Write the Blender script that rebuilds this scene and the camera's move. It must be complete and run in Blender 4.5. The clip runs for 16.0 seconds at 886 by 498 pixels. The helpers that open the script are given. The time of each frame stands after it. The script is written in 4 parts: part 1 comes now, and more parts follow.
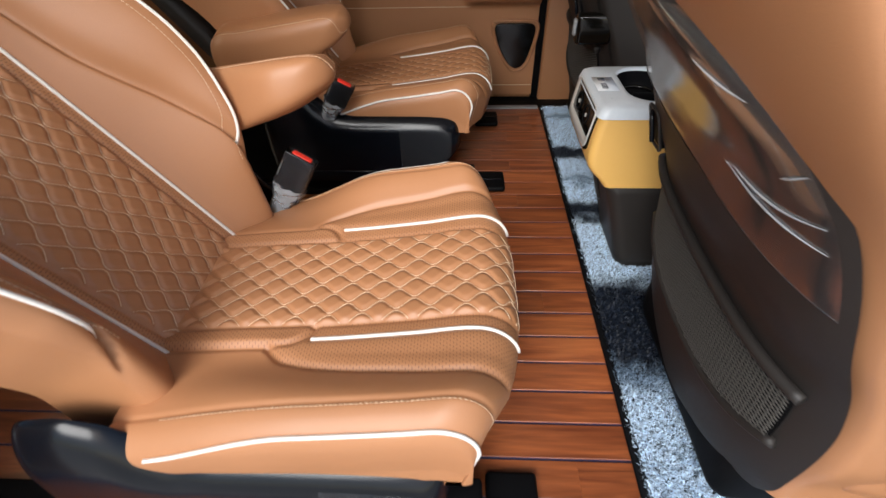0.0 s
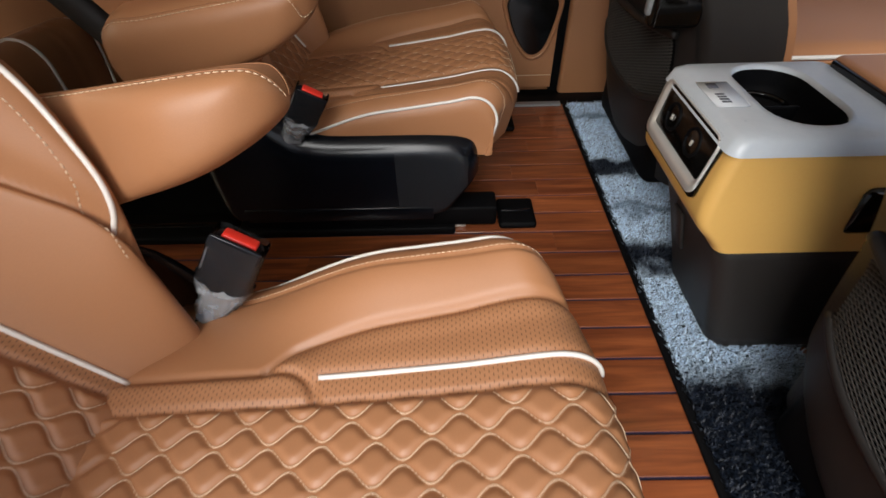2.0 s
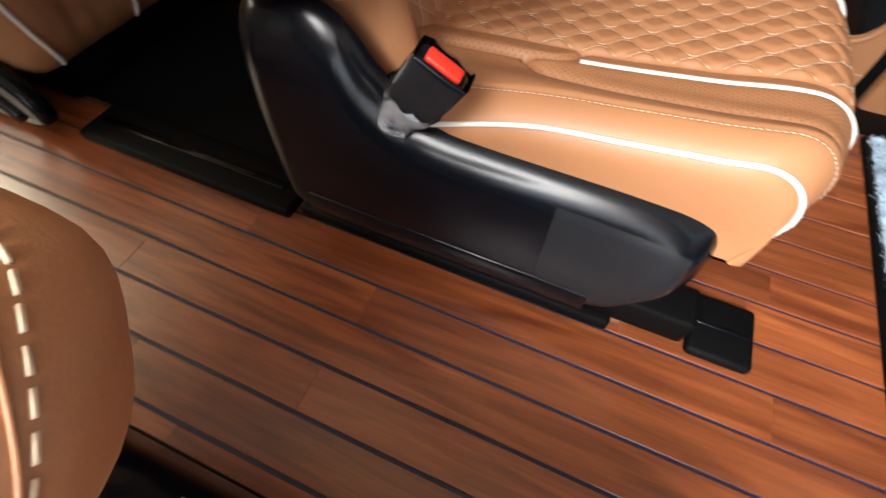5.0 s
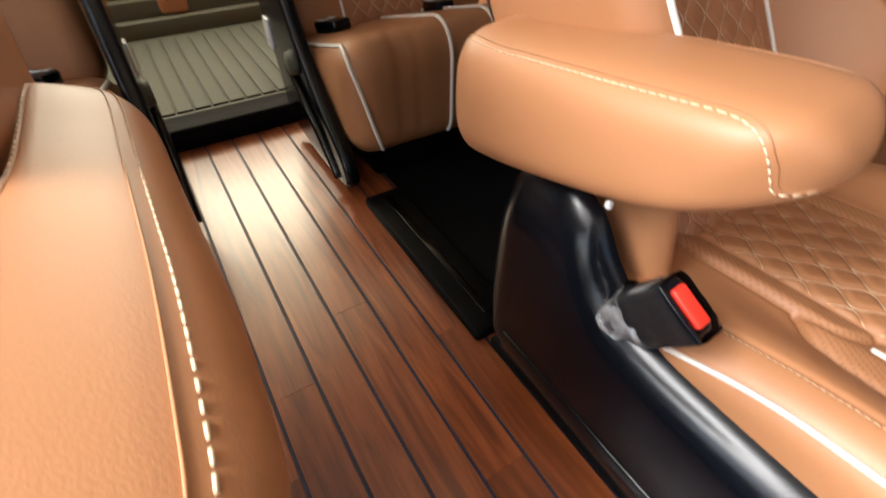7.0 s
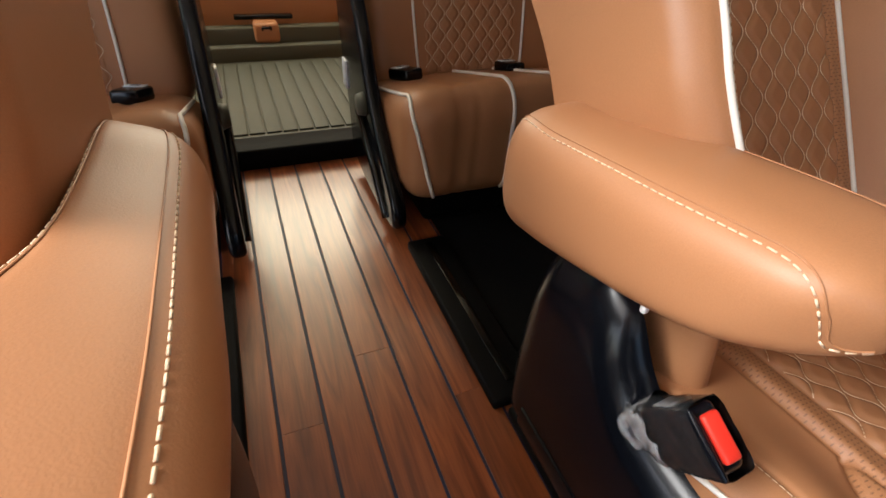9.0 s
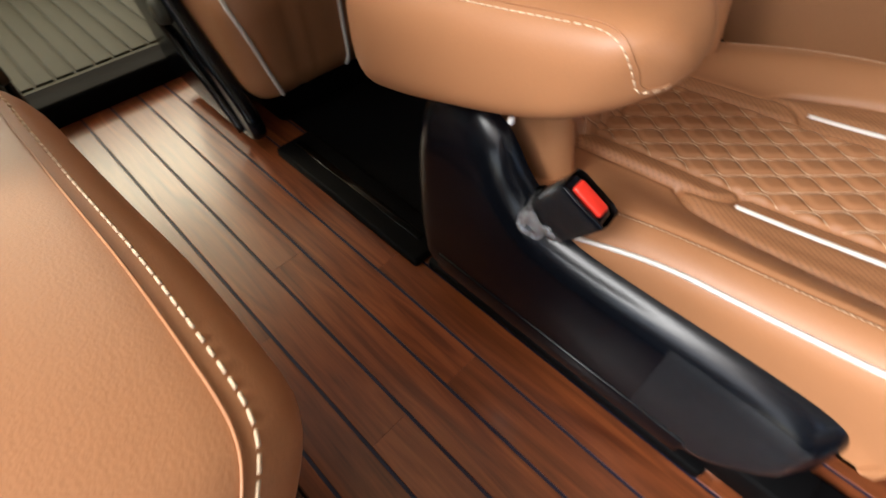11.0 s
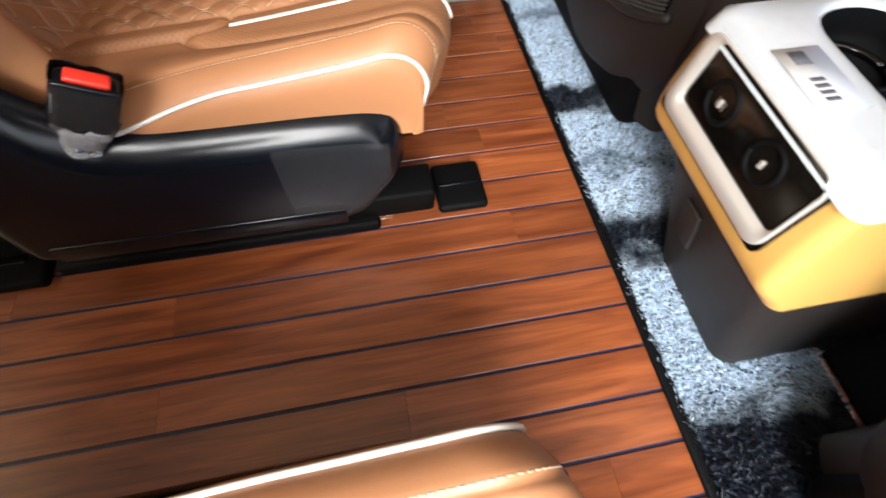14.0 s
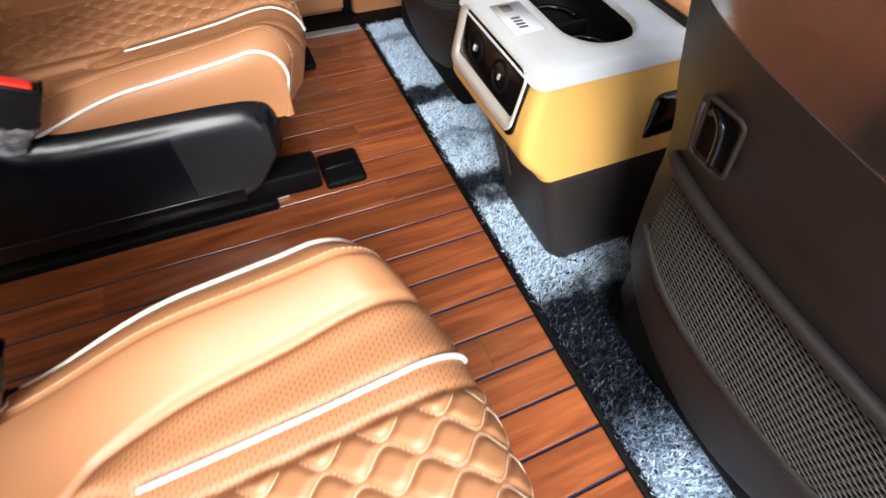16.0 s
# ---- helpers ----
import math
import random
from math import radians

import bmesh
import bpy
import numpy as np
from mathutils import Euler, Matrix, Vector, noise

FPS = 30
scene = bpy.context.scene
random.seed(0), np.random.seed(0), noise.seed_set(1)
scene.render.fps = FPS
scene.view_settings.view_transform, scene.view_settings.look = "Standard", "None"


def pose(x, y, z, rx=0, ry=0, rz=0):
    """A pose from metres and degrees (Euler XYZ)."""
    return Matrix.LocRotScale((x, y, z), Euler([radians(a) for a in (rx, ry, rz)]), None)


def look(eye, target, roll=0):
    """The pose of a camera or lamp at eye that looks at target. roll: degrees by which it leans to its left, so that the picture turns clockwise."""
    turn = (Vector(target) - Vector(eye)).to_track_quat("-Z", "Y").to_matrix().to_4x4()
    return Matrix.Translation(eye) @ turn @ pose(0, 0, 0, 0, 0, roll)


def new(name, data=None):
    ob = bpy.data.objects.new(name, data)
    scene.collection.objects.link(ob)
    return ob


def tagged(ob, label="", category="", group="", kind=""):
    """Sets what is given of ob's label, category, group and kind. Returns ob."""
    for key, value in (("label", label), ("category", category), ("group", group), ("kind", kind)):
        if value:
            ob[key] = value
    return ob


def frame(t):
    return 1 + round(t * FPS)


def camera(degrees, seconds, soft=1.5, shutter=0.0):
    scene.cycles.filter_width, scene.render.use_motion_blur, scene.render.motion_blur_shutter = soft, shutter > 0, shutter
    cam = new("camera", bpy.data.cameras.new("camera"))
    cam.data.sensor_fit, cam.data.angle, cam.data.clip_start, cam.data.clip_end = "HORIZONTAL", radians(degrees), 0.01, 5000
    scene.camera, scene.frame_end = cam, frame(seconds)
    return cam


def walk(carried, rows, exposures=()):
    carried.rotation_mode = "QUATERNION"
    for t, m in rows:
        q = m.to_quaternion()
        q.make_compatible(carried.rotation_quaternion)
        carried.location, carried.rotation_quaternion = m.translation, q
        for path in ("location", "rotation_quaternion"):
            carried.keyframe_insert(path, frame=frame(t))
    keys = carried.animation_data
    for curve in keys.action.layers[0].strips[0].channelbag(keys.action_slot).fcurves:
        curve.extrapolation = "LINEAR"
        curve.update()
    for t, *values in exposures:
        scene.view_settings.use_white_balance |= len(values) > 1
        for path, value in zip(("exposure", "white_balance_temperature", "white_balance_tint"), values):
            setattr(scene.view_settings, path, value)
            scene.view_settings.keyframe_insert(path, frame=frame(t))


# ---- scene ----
from mathutils.bvhtree import BVHTree

cam = camera(87.0, 16.0, shutter=0.5)
PATH = [
    (0, (0.118, -0.012, 0.797), (0.032, 1.482, -0.53), -1.7),
    (0.5, (0.09, 0.072, 0.783), (0.033, 1.547, -0.567), -2.0),
    (1, (0.07, 0.172, 0.74), (0.042, 1.649, -0.609), -1.8),
    (1.5, (0.05, 0.292, 0.724), (0.039, 1.731, -0.665), -1.7),
    (2, (0.041, 0.367, 0.696), (0.023, 1.799, -0.699), -1.7),
    (2.5, (0.045, 0.454, 0.677), (0.019, 1.85, -0.755), -1.6),
    (3, (0.045, 0.561, 0.635), (0.037, 1.904, -0.848), -0.8),
    (3.5, (0.04, 0.648, 0.617), (-0.044, 1.926, -0.92), -1.5),
    (3.7, (0.018, 0.682, 0.616), (-0.068, 1.924, -0.95), -0.4),
    (5.8, (-0.057, 0.824, 0.558), (-0.769, 1.704, -1.091), 0.9),
    (6, (-0.059, 0.829, 0.557), (-0.862, 1.693, -1.058), 0.7),
    (6.5, (-0.065, 0.831, 0.581), (-1.13, 1.632, -0.911), -0.1),
    (7, (-0.084, 0.832, 0.617), (-1.322, 1.605, -0.75), 0.3),
    (7.5, (-0.109, 0.849, 0.629), (-1.474, 1.549, -0.655), 3.6),
    (8, (-0.12, 0.855, 0.636), (-1.535, 1.519, -0.613), 4.0),
    (8.2, (-0.116, 0.864, 0.634), (-1.566, 1.492, -0.592), 3.9),
    (10.3, (-0.086, 0.832, 0.639), (-1.255, 1.597, -0.792), 3.0),
    (10.5, (-0.084, 0.835, 0.635), (-1.174, 1.635, -0.839), 1.1),
    (11, (-0.067, 0.818, 0.641), (-0.946, 1.688, -0.93), -1.1),
    (11.5, (-0.042, 0.792, 0.642), (-0.695, 1.75, -0.987), -2.1),
    (12, (-0.029, 0.78, 0.636), (-0.444, 1.78, -1.045), -2.1),
    (12.5, (-0.022, 0.775, 0.634), (-0.22, 1.765, -1.092), -1.5),
    (13, (-0.003, 0.771, 0.633), (-0.037, 1.753, -1.109), 1.0),
    (13.5, (0.029, 0.755, 0.636), (0.133, 1.725, -1.11), 2.7),
    (14, (0.061, 0.72, 0.642), (0.303, 1.68, -1.096), 3.6),
    (14.5, (0.098, 0.693, 0.655), (0.462, 1.642, -1.068), 3.2),
    (15, (0.107, 0.648, 0.662), (0.599, 1.597, -1.028), 3.9),
    (15.5, (0.114, 0.564, 0.679), (0.667, 1.543, -0.974), 3.7),
    (16, (0.09, 0.466, 0.697), (0.611, 1.525, -0.917), 3.8),
]
EXPOSURES = [(0, 0.4), (1, 0.06), (1.5, 0.02), (2, 0.13), (3.0, 0.43), (3.7, 0.9), (6, 2.0), (7, 1.95), (8, 1.75), (10.5, 1.4), (11.2, 1.35), (11.7, 1.5), (12.2, 1.6), (13.2, 1.65), (14.5, 1.6), (15.2, 1.5), (16, 1.35)]
walk(cam, [(t, look(eye, target, roll)) for t, eye, target, roll in PATH], EXPOSURES)

# ---- world, sun and exposure ----
world = bpy.data.worlds.new("world")
scene.world = world
world.use_nodes = True
wn = world.node_tree
sky = wn.nodes.new("ShaderNodeTexSky")
sky.sky_type, sky.sun_disc = "NISHITA", False
sky.air_density, sky.dust_density = 1.0, 1.0
sky.sun_elevation, sky.sun_rotation = radians(39), radians(162)
wn.links.new(sky.outputs[0], wn.nodes["Background"].inputs[0])
wn.nodes["Background"].inputs[1].default_value = 0.14
sun = new("sun", bpy.data.lights.new("sun", "SUN"))
sun.data.energy, sun.data.angle, sun.data.color = 3.8, radians(36), (1, 0.985, 0.955)
sun.matrix_world = look((-1.0, -3.1, 2.65), (0, 0.0, 0))

# daylight through the rear window's warm tinted glass
rear_light = new("rear_window_light", bpy.data.lights.new("rear_window_light", "AREA"))
rear_light.data.shape, rear_light.data.size, rear_light.data.size_y = "RECTANGLE", 1.3, 0.5
rear_light.data.energy, rear_light.data.color = 6.0, (1, 0.86, 0.55)
rear_light.matrix_world = look((-2.21, 0.93, 0.91), (0, 0.93, 0.91))


# ---- materials ----
def material(name, colour, rough=0.5, metal=0.0, spots=0.0, spot_scale=6.0, grain=0.0, grain_scale=300.0, bump=0.0, coat=0.0, second=None, spec=0.5, stretch=(1, 1, 1)):
    """Principled surface with colour variation at two scales and a fine relief."""
    m = bpy.data.materials.new(name)
    m.use_nodes = True
    t = m.node_tree
    b = t.nodes["Principled BSDF"]
    b.inputs["Roughness"].default_value, b.inputs["Metallic"].default_value = rough, metal
    b.inputs["Coat Weight"].default_value = coat
    b.inputs["Specular IOR Level"].default_value = spec
    b.inputs["Coat Roughness"].default_value = 0.12
    co = t.nodes.new("ShaderNodeTexCoord")
    mp = t.nodes.new("ShaderNodeMapping")
    mp.inputs["Scale"].default_value = stretch
    t.links.new(co.outputs["Object"], mp.inputs[0])
    big = t.nodes.new("ShaderNodeTexNoise")
    big.inputs["Scale"].default_value, big.inputs["Detail"].default_value = spot_scale, 5
    t.links.new(mp.outputs[0], big.inputs["Vector"])
    fine = t.nodes.new("ShaderNodeTexNoise")
    fine.inputs["Scale"].default_value, fine.inputs["Detail"].default_value = grain_scale, 3
    t.links.new(mp.outputs[0], fine.inputs["Vector"])
    mix = t.nodes.new("ShaderNodeMix")
    mix.data_type = "RGBA"
    mix.inputs[6].default_value = (*[c * (1 - spots) for c in colour], 1)
    mix.inputs[7].default_value = (*(second or [min(1, c * (1 + spots)) for c in colour]), 1)
    t.links.new(big.outputs[0], mix.inputs[0])
    mul = t.nodes.new("ShaderNodeMix")
    mul.data_type, mul.blend_type = "RGBA", "OVERLAY"
    mul.inputs[0].default_value = grain
    t.links.new(mix.outputs[2], mul.inputs[6])
    t.links.new(fine.outputs[0], mul.inputs[7])
    t.links.new(mul.outputs[2], b.inputs["Base Color"])
    rr = t.nodes.new("ShaderNodeMapRange")
    rr.inputs[3].default_value, rr.inputs[4].default_value = max(0.02, rough - 0.07), min(1, rough + 0.07)
    t.links.new(big.outputs[0], rr.inputs[0])
    t.links.new(rr.outputs[0], b.inputs["Roughness"])
    if bump:
        bp = t.nodes.new("ShaderNodeBump")
        bp.inputs["Strength"].default_value, bp.inputs["Distance"].default_value = bump, 0.001
        t.links.new(fine.outputs[0], bp.inputs["Height"])
        t.links.new(bp.outputs[0], b.inputs["Normal"])
    return m


TAN = (0.39, 0.176, 0.079)
leather = material("tan_leather", TAN, 0.46, spots=0.06, spot_scale=9, grain=0.09, grain_scale=900, bump=0.14)
perforated = material("perforated_leather", TAN, 0.52, spots=0.07, spot_scale=9, grain=0.14, grain_scale=560, bump=0.2)
white_piping = material("white_piping", (0.78, 0.74, 0.68), 0.45, spots=0.05, grain=0.1, grain_scale=500, bump=0.2)
thread = material("beige_thread", (0.72, 0.55, 0.38), 0.7, spots=0.1, grain=0.2, grain_scale=900)
black_plastic = material("black_plastic", (0.003, 0.0038, 0.006), 0.22, spots=0.2, spot_scale=5, grain=0.2, grain_scale=700, bump=0.03, spec=0.30)
net_cord = material("grey_brown_net_cord", (0.06, 0.054, 0.047), 0.6, spots=0.1, grain=0.2, grain_scale=900, bump=0.2)
dark_plastic = material("dark_brown_plastic", (0.024, 0.0205, 0.0185), 0.5, spec=0.35, spots=0.12, grain=0.2, grain_scale=800, bump=0.3)
rubber = material("black_rubber", (0.003, 0.003, 0.0035), 0.6, spec=0.1, spots=0.2, grain=0.3, grain_scale=400, bump=0.3)
red_plastic = material("red_button", (0.75, 0.035, 0.02), 0.35, spots=0.05)
silver = material("satin_silver", (0.82, 0.79, 0.74), 0.3, metal=0.55, spots=0.04, grain=0.05)
pale_film = material("milky_film_plastic", (0.62, 0.66, 0.70), 0.3, spots=0.06, spot_scale=20, grain=0.1, grain_scale=90, bump=0.2)
mustard = material("mustard_tan_plastic", (0.78, 0.45, 0.125), 0.4, spots=0.04, spot_scale=12, grain=0.08, grain_scale=600, bump=0.25)
gloss_black = material("gloss_black_panel", (0.004, 0.0035, 0.003), 0.14, spots=0.1, spec=0.4)
caulk = material("navy_seam", (0.022, 0.024, 0.066), 0.5, spots=0.2, grain=0.3, grain_scale=300)
boot_plastic = material("olive_grey_boot_mat", (0.062, 0.064, 0.045), 0.62, spots=0.12, spot_scale=8, grain=0.25, grain_scale=500, bump=0.4)
trim_black = material("black_carpet", (0.004, 0.004, 0.0045), 0.85, spec=0.1, spots=0.3, grain=0.4, grain_scale=250, bump=0.6)
headliner = material("beige_headliner", (0.74, 0.70, 0.62), 0.9, spots=0.05, grain=0.2, grain_scale=300, bump=0.3)
scuff_metal = material("scuffed_sill_metal", (0.30, 0.31, 0.32), 0.45, metal=0.3, spots=0.12, spot_scale=14, grain=0.2, grain_scale=400, bump=0.1)
paper = material("white_label_paper", (0.75, 0.76, 0.78), 0.5, spots=0.04)
ink = material("label_ink", (0.12, 0.12, 0.14), 0.6)
pavement_mat = material("concrete_ground", (0.42, 0.41, 0.39), 0.85, spots=0.2, spot_scale=2, grain=0.4, grain_scale=60, bump=0.5)
body_paint = material("white_body_paint", (0.7, 0.7, 0.7), 0.3, coat=0.5)


def film_material(name, gloss, rough, tint=(1, 1, 1), haze=0.0, sheen=1.0):
    """Thin clear film: lets light straight through and adds a faint sheen."""
    m = bpy.data.materials.new(name)
    m.use_nodes = True
    t = m.node_tree
    t.nodes.remove(t.nodes["Principled BSDF"])
    tr, gl, mix = (t.nodes.new("ShaderNodeBsdf" + k) for k in ("Transparent", "Glossy")), None, t.nodes.new("ShaderNodeMixShader")
    tr, gl = tuple(tr)
    tr.inputs[0].default_value = (*tint, 1)
    gl.inputs["Roughness"].default_value = rough
    fres = t.nodes.new("ShaderNodeFresnel")
    fres.inputs["IOR"].default_value = gloss
    part_of = t.nodes.new("ShaderNodeMath")
    part_of.operation, part_of.inputs[1].default_value = "MULTIPLY", sheen
    t.links.new(fres.outputs[0], part_of.inputs[0])
    t.links.new(part_of.outputs[0], mix.inputs[0])
    veil, dif = t.nodes.new("ShaderNodeMixShader"), t.nodes.new("ShaderNodeBsdfDiffuse")
    dif.inputs[0].default_value = (0.8, 0.82, 0.85, 1)
    veil.inputs[0].default_value = haze
    t.links.new(tr.outputs[0], veil.inputs[1])
    t.links.new(dif.outputs[0], veil.inputs[2])
    t.links.new(veil.outputs[0], mix.inputs[1])
    t.links.new(gl.outputs[0], mix.inputs[2])
    t.links.new(mix.outputs[0], t.nodes["Material Output"].inputs[0])
    return m


privacy_glass = film_material("dark_privacy_glass", 1.45, 0.03, (0.24, 0.26, 0.25))
clear_film = film_material("clear_plastic_film", 1.35, 0.14, haze=0.02, sheen=0.4)
cover_film = film_material("thin_cover_film", 1.2, 0.3, haze=0.014, sheen=0.5)
wrapper_film = film_material("crinkled_wrapper", 1.45, 0.1, (0.92, 0.94, 0.97), haze=0.015)

# white haze in this film paints the glints on its crumples and creases
glint_film = film_material("film_with_white_glints", 1.6, 0.08, (0.95, 0.97, 1.0), haze=0.30)


def perforate(m):
    """Small dark holes on a square lattice of 6 mm, in the surface's own plane coordinates."""
    t = m.node_tree
    b = t.nodes["Principled BSDF"]
    uv = t.nodes.new("ShaderNodeUVMap")
    sep = t.nodes.new("ShaderNodeSeparateXYZ")
    t.links.new(uv.outputs[0], sep.inputs[0])

    def calc(op, p, q=None):
        n = t.nodes.new("ShaderNodeMath")
        n.operation = op
        for k, v in enumerate((p, q)):
            if v is None:
                continue
            if isinstance(v, (int, float)):
                n.inputs[k].default_value = v
            else:
                t.links.new(v, n.inputs[k])
        return n.outputs[0]
    row = calc("MULTIPLY", sep.outputs[0], 1 / 0.0042)
    shift = calc("MULTIPLY", calc("MODULO", calc("FLOOR", calc("ADD", row, 500)), 2), 0.5)
    col = calc("ADD", calc("ADD", calc("MULTIPLY", sep.outputs[1], 1 / 0.0062), 500), shift)
    dx = calc("MULTIPLY", calc("SUBTRACT", calc("FRACT", calc("ADD", row, 500)), 0.5), 0.0042 / 0.0007)
    dy = calc("MULTIPLY", calc("SUBTRACT", calc("FRACT", col), 0.5), 0.0062 / 0.0017)
    far = calc("SQRT", calc("ADD", calc("MULTIPLY", dx, dx), calc("MULTIPLY", dy, dy)))
    ramp = t.nodes.new("ShaderNodeMapRange")
    ramp.inputs[1].default_value, ramp.inputs[2].default_value, ramp.inputs[3].default_value, ramp.inputs[4].default_value = 0.6, 1.2, 0.45, 1.0
    t.links.new(far, ramp.inputs[0])
    old = b.inputs["Base Color"].links[0].from_socket
    mul = t.nodes.new("ShaderNodeMix")
    mul.data_type, mul.blend_type = "RGBA", "MULTIPLY"
    mul.inputs[0].default_value = 1
    t.links.new(old, mul.inputs[6])
    t.links.new(ramp.outputs[0], mul.inputs[7])
    t.links.new(mul.outputs[2], b.inputs["Base Color"])


perforate(perforated)


def wood_material():
    m = bpy.data.materials.new("varnished_teak")
    m.use_nodes = True
    t = m.node_tree
    b = t.nodes["Principled BSDF"]
    co = t.nodes.new("ShaderNodeTexCoord")
    info = t.nodes.new("ShaderNodeObjectInfo")
    off = t.nodes.new("ShaderNodeVectorMath")
    off.operation = "ADD"
    sc = t.nodes.new("ShaderNodeVectorMath")
    sc.operation = "SCALE"
    sc.inputs[0].default_value = (7.3, 11.7, 3.1)
    t.links.new(info.outputs["Random"], sc.inputs["Scale"])
    t.links.new(co.outputs["Object"], off.inputs[0])
    t.links.new(sc.outputs[0], off.inputs[1])
    mp = t.nodes.new("ShaderNodeMapping")
    mp.inputs["Scale"].default_value = (2.2, 26, 20)
    t.links.new(off.outputs[0], mp.inputs[0])
    n1 = t.nodes.new("ShaderNodeTexNoise")
    n1.inputs["Scale"].default_value, n1.inputs["Detail"].default_value, n1.inputs["Distortion"].default_value = 1.6, 6, 1.2
    t.links.new(mp.outputs[0], n1.inputs["Vector"])
    mp2 = t.nodes.new("ShaderNodeMapping")
    mp2.inputs["Scale"].default_value = (14, 260, 100)
    t.links.new(off.outputs[0], mp2.inputs[0])
    n2 = t.nodes.new("ShaderNodeTexNoise")
    n2.inputs["Scale"].default_value, n2.inputs["Detail"].default_value = 1.0, 4
    t.links.new(mp2.outputs[0], n2.inputs["Vector"])
    ramp = t.nodes.new("ShaderNodeValToRGB")
    e = ramp.color_ramp.elements
    e[0].position, e[0].color = 0.3, (0.14, 0.034, 0.013, 1)
    e[1].position, e[1].color = 0.72, (0.37, 0.106, 0.034, 1)
    t.links.new(n1.outputs[0], ramp.inputs[0])
    hs = t.nodes.new("ShaderNodeHueSaturation")
    mr = t.nodes.new("ShaderNodeMapRange")
    mr.inputs[3].default_value, mr.inputs[4].default_value = 0.82, 1.2
    t.links.new(info.outputs["Random"], mr.inputs[0])
    t.links.new(mr.outputs[0], hs.inputs["Value"])
    t.links.new(ramp.outputs[0], hs.inputs["Color"])
    ov = t.nodes.new("ShaderNodeMix")
    ov.data_type, ov.blend_type = "RGBA", "OVERLAY"
    ov.inputs[0].default_value = 0.32
    t.links.new(hs.outputs[0], ov.inputs[6])
    t.links.new(n2.outputs[0], ov.inputs[7])
    t.links.new(ov.outputs[2], b.inputs["Base Color"])
    b.inputs["Roughness"].default_value = 0.3
    b.inputs["Coat Weight"].default_value, b.inputs["Coat Roughness"].default_value = 1.0, 0.23
    bp = t.nodes.new("ShaderNodeBump")
    bp.inputs["Strength"].default_value, bp.inputs["Distance"].default_value = 0.15, 0.0006
    t.links.new(n2.outputs[0], bp.inputs["Height"])
    t.links.new(bp.outputs[0], b.inputs["Normal"])
    return m


teak = wood_material()


def pile_material():
    """Shaggy grey-blue pile with dark blotches."""
    m = bpy.data.materials.new("shaggy_pile")
    m.use_nodes = True
    t = m.node_tree
    b = t.nodes["Principled BSDF"]
    b.inputs["Roughness"].default_value = 0.55
    geo = t.nodes.new("ShaderNodeNewGeometry")
    co = t.nodes.new("ShaderNodeTexCoord")
    n = t.nodes.new("ShaderNodeTexNoise")
    n.inputs["Scale"].default_value, n.inputs["Detail"].default_value = 11, 4
    t.links.new(co.outputs["Object"], n.inputs["Vector"])
    sep = t.nodes.new("ShaderNodeSeparateXYZ")
    t.links.new(co.outputs["Object"], sep.inputs[0])
    wob = t.nodes.new("ShaderNodeMath")
    wob.operation, wob.inputs[1].default_value = "MULTIPLY_ADD", 0.16
    t.links.new(n.outputs[0], wob.inputs[0])
    t.links.new(sep.outputs[1], wob.inputs[2])
    r = t.nodes.new("ShaderNodeValToRGB")
    ramp = r.color_ramp
    dark, light, mid = (0.006, 0.012, 0.026, 1), (0.68, 0.84, 1.0, 1), (0.22, 0.31, 0.42, 1)
    stops = [(0.0, light), (0.255, light), (0.29, mid), (0.305, dark), (0.395, dark), (0.42, light), (0.515, light), (0.53, dark), (0.55, dark), (0.565, light), (0.61, light), (0.62, mid), (0.63, light), (0.69, light), (0.70, dark), (0.715, dark), (0.725, light), (0.82, light), (0.83, mid), (0.85, light)]
    ramp.elements[0].position, ramp.elements[0].color = stops[0]
    ramp.elements[1].position, ramp.elements[1].color = stops[-1]
    for p, c in stops[1:-1]:
        el = ramp.elements.new(p)
        el.color = c
    half = t.nodes.new("ShaderNodeMath")
    half.operation, half.inputs[1].default_value, half.inputs[2].default_value = "MULTIPLY_ADD", 0.5, -0.015
    t.links.new(wob.outputs[0], half.inputs[0])
    t.links.new(half.outputs[0], r.inputs[0])
    mr = t.nodes.new("ShaderNodeMapRange")
    mr.inputs[3].default_value, mr.inputs[4].default_value = 0.3, 1.4
    t.links.new(geo.outputs["Random Per Island"], mr.inputs[0])
    mul = t.nodes.new("ShaderNodeMix")
    mul.data_type, mul.blend_type = "RGBA", "MULTIPLY"
    mul.inputs[0].default_value = 1
    t.links.new(r.outputs[0], mul.inputs[6])
    t.links.new(mr.outputs[0], mul.inputs[7])
    t.links.new(mul.outputs[2], b.inputs["Base Color"])
    return m


pile = pile_material()


# ---- building helpers ----
def thing(name, label="", category="", group="", kind="", at=(0, 0, 0)):
    ob = new(name)
    ob.location = at
    ob.empty_display_size = 0.05
    return tagged(ob, label, category, group, kind)


def finish(bm, name, mats, smooth=True):
    me = bpy.data.meshes.new(name)
    bm.to_mesh(me)
    bm.free()
    for m in mats if isinstance(mats, (list, tuple)) else [mats]:
        me.materials.append(m)
    if smooth:
        me.polygons.foreach_set("use_smooth", [True] * len(me.polygons))
    return me


def part(name, bm, mat, parent, label="", smooth=True):
    """Link a bmesh as one mesh object under a thing or part."""
    ob = new(name, finish(bm, name, mat, smooth))
    ob.parent = parent
    return tagged(ob, label)


def solid(name, bm, mat, label, category, kind="", group="", smooth=True):
    return tagged(new(name, finish(bm, name, mat, smooth)), label, category, group, kind)


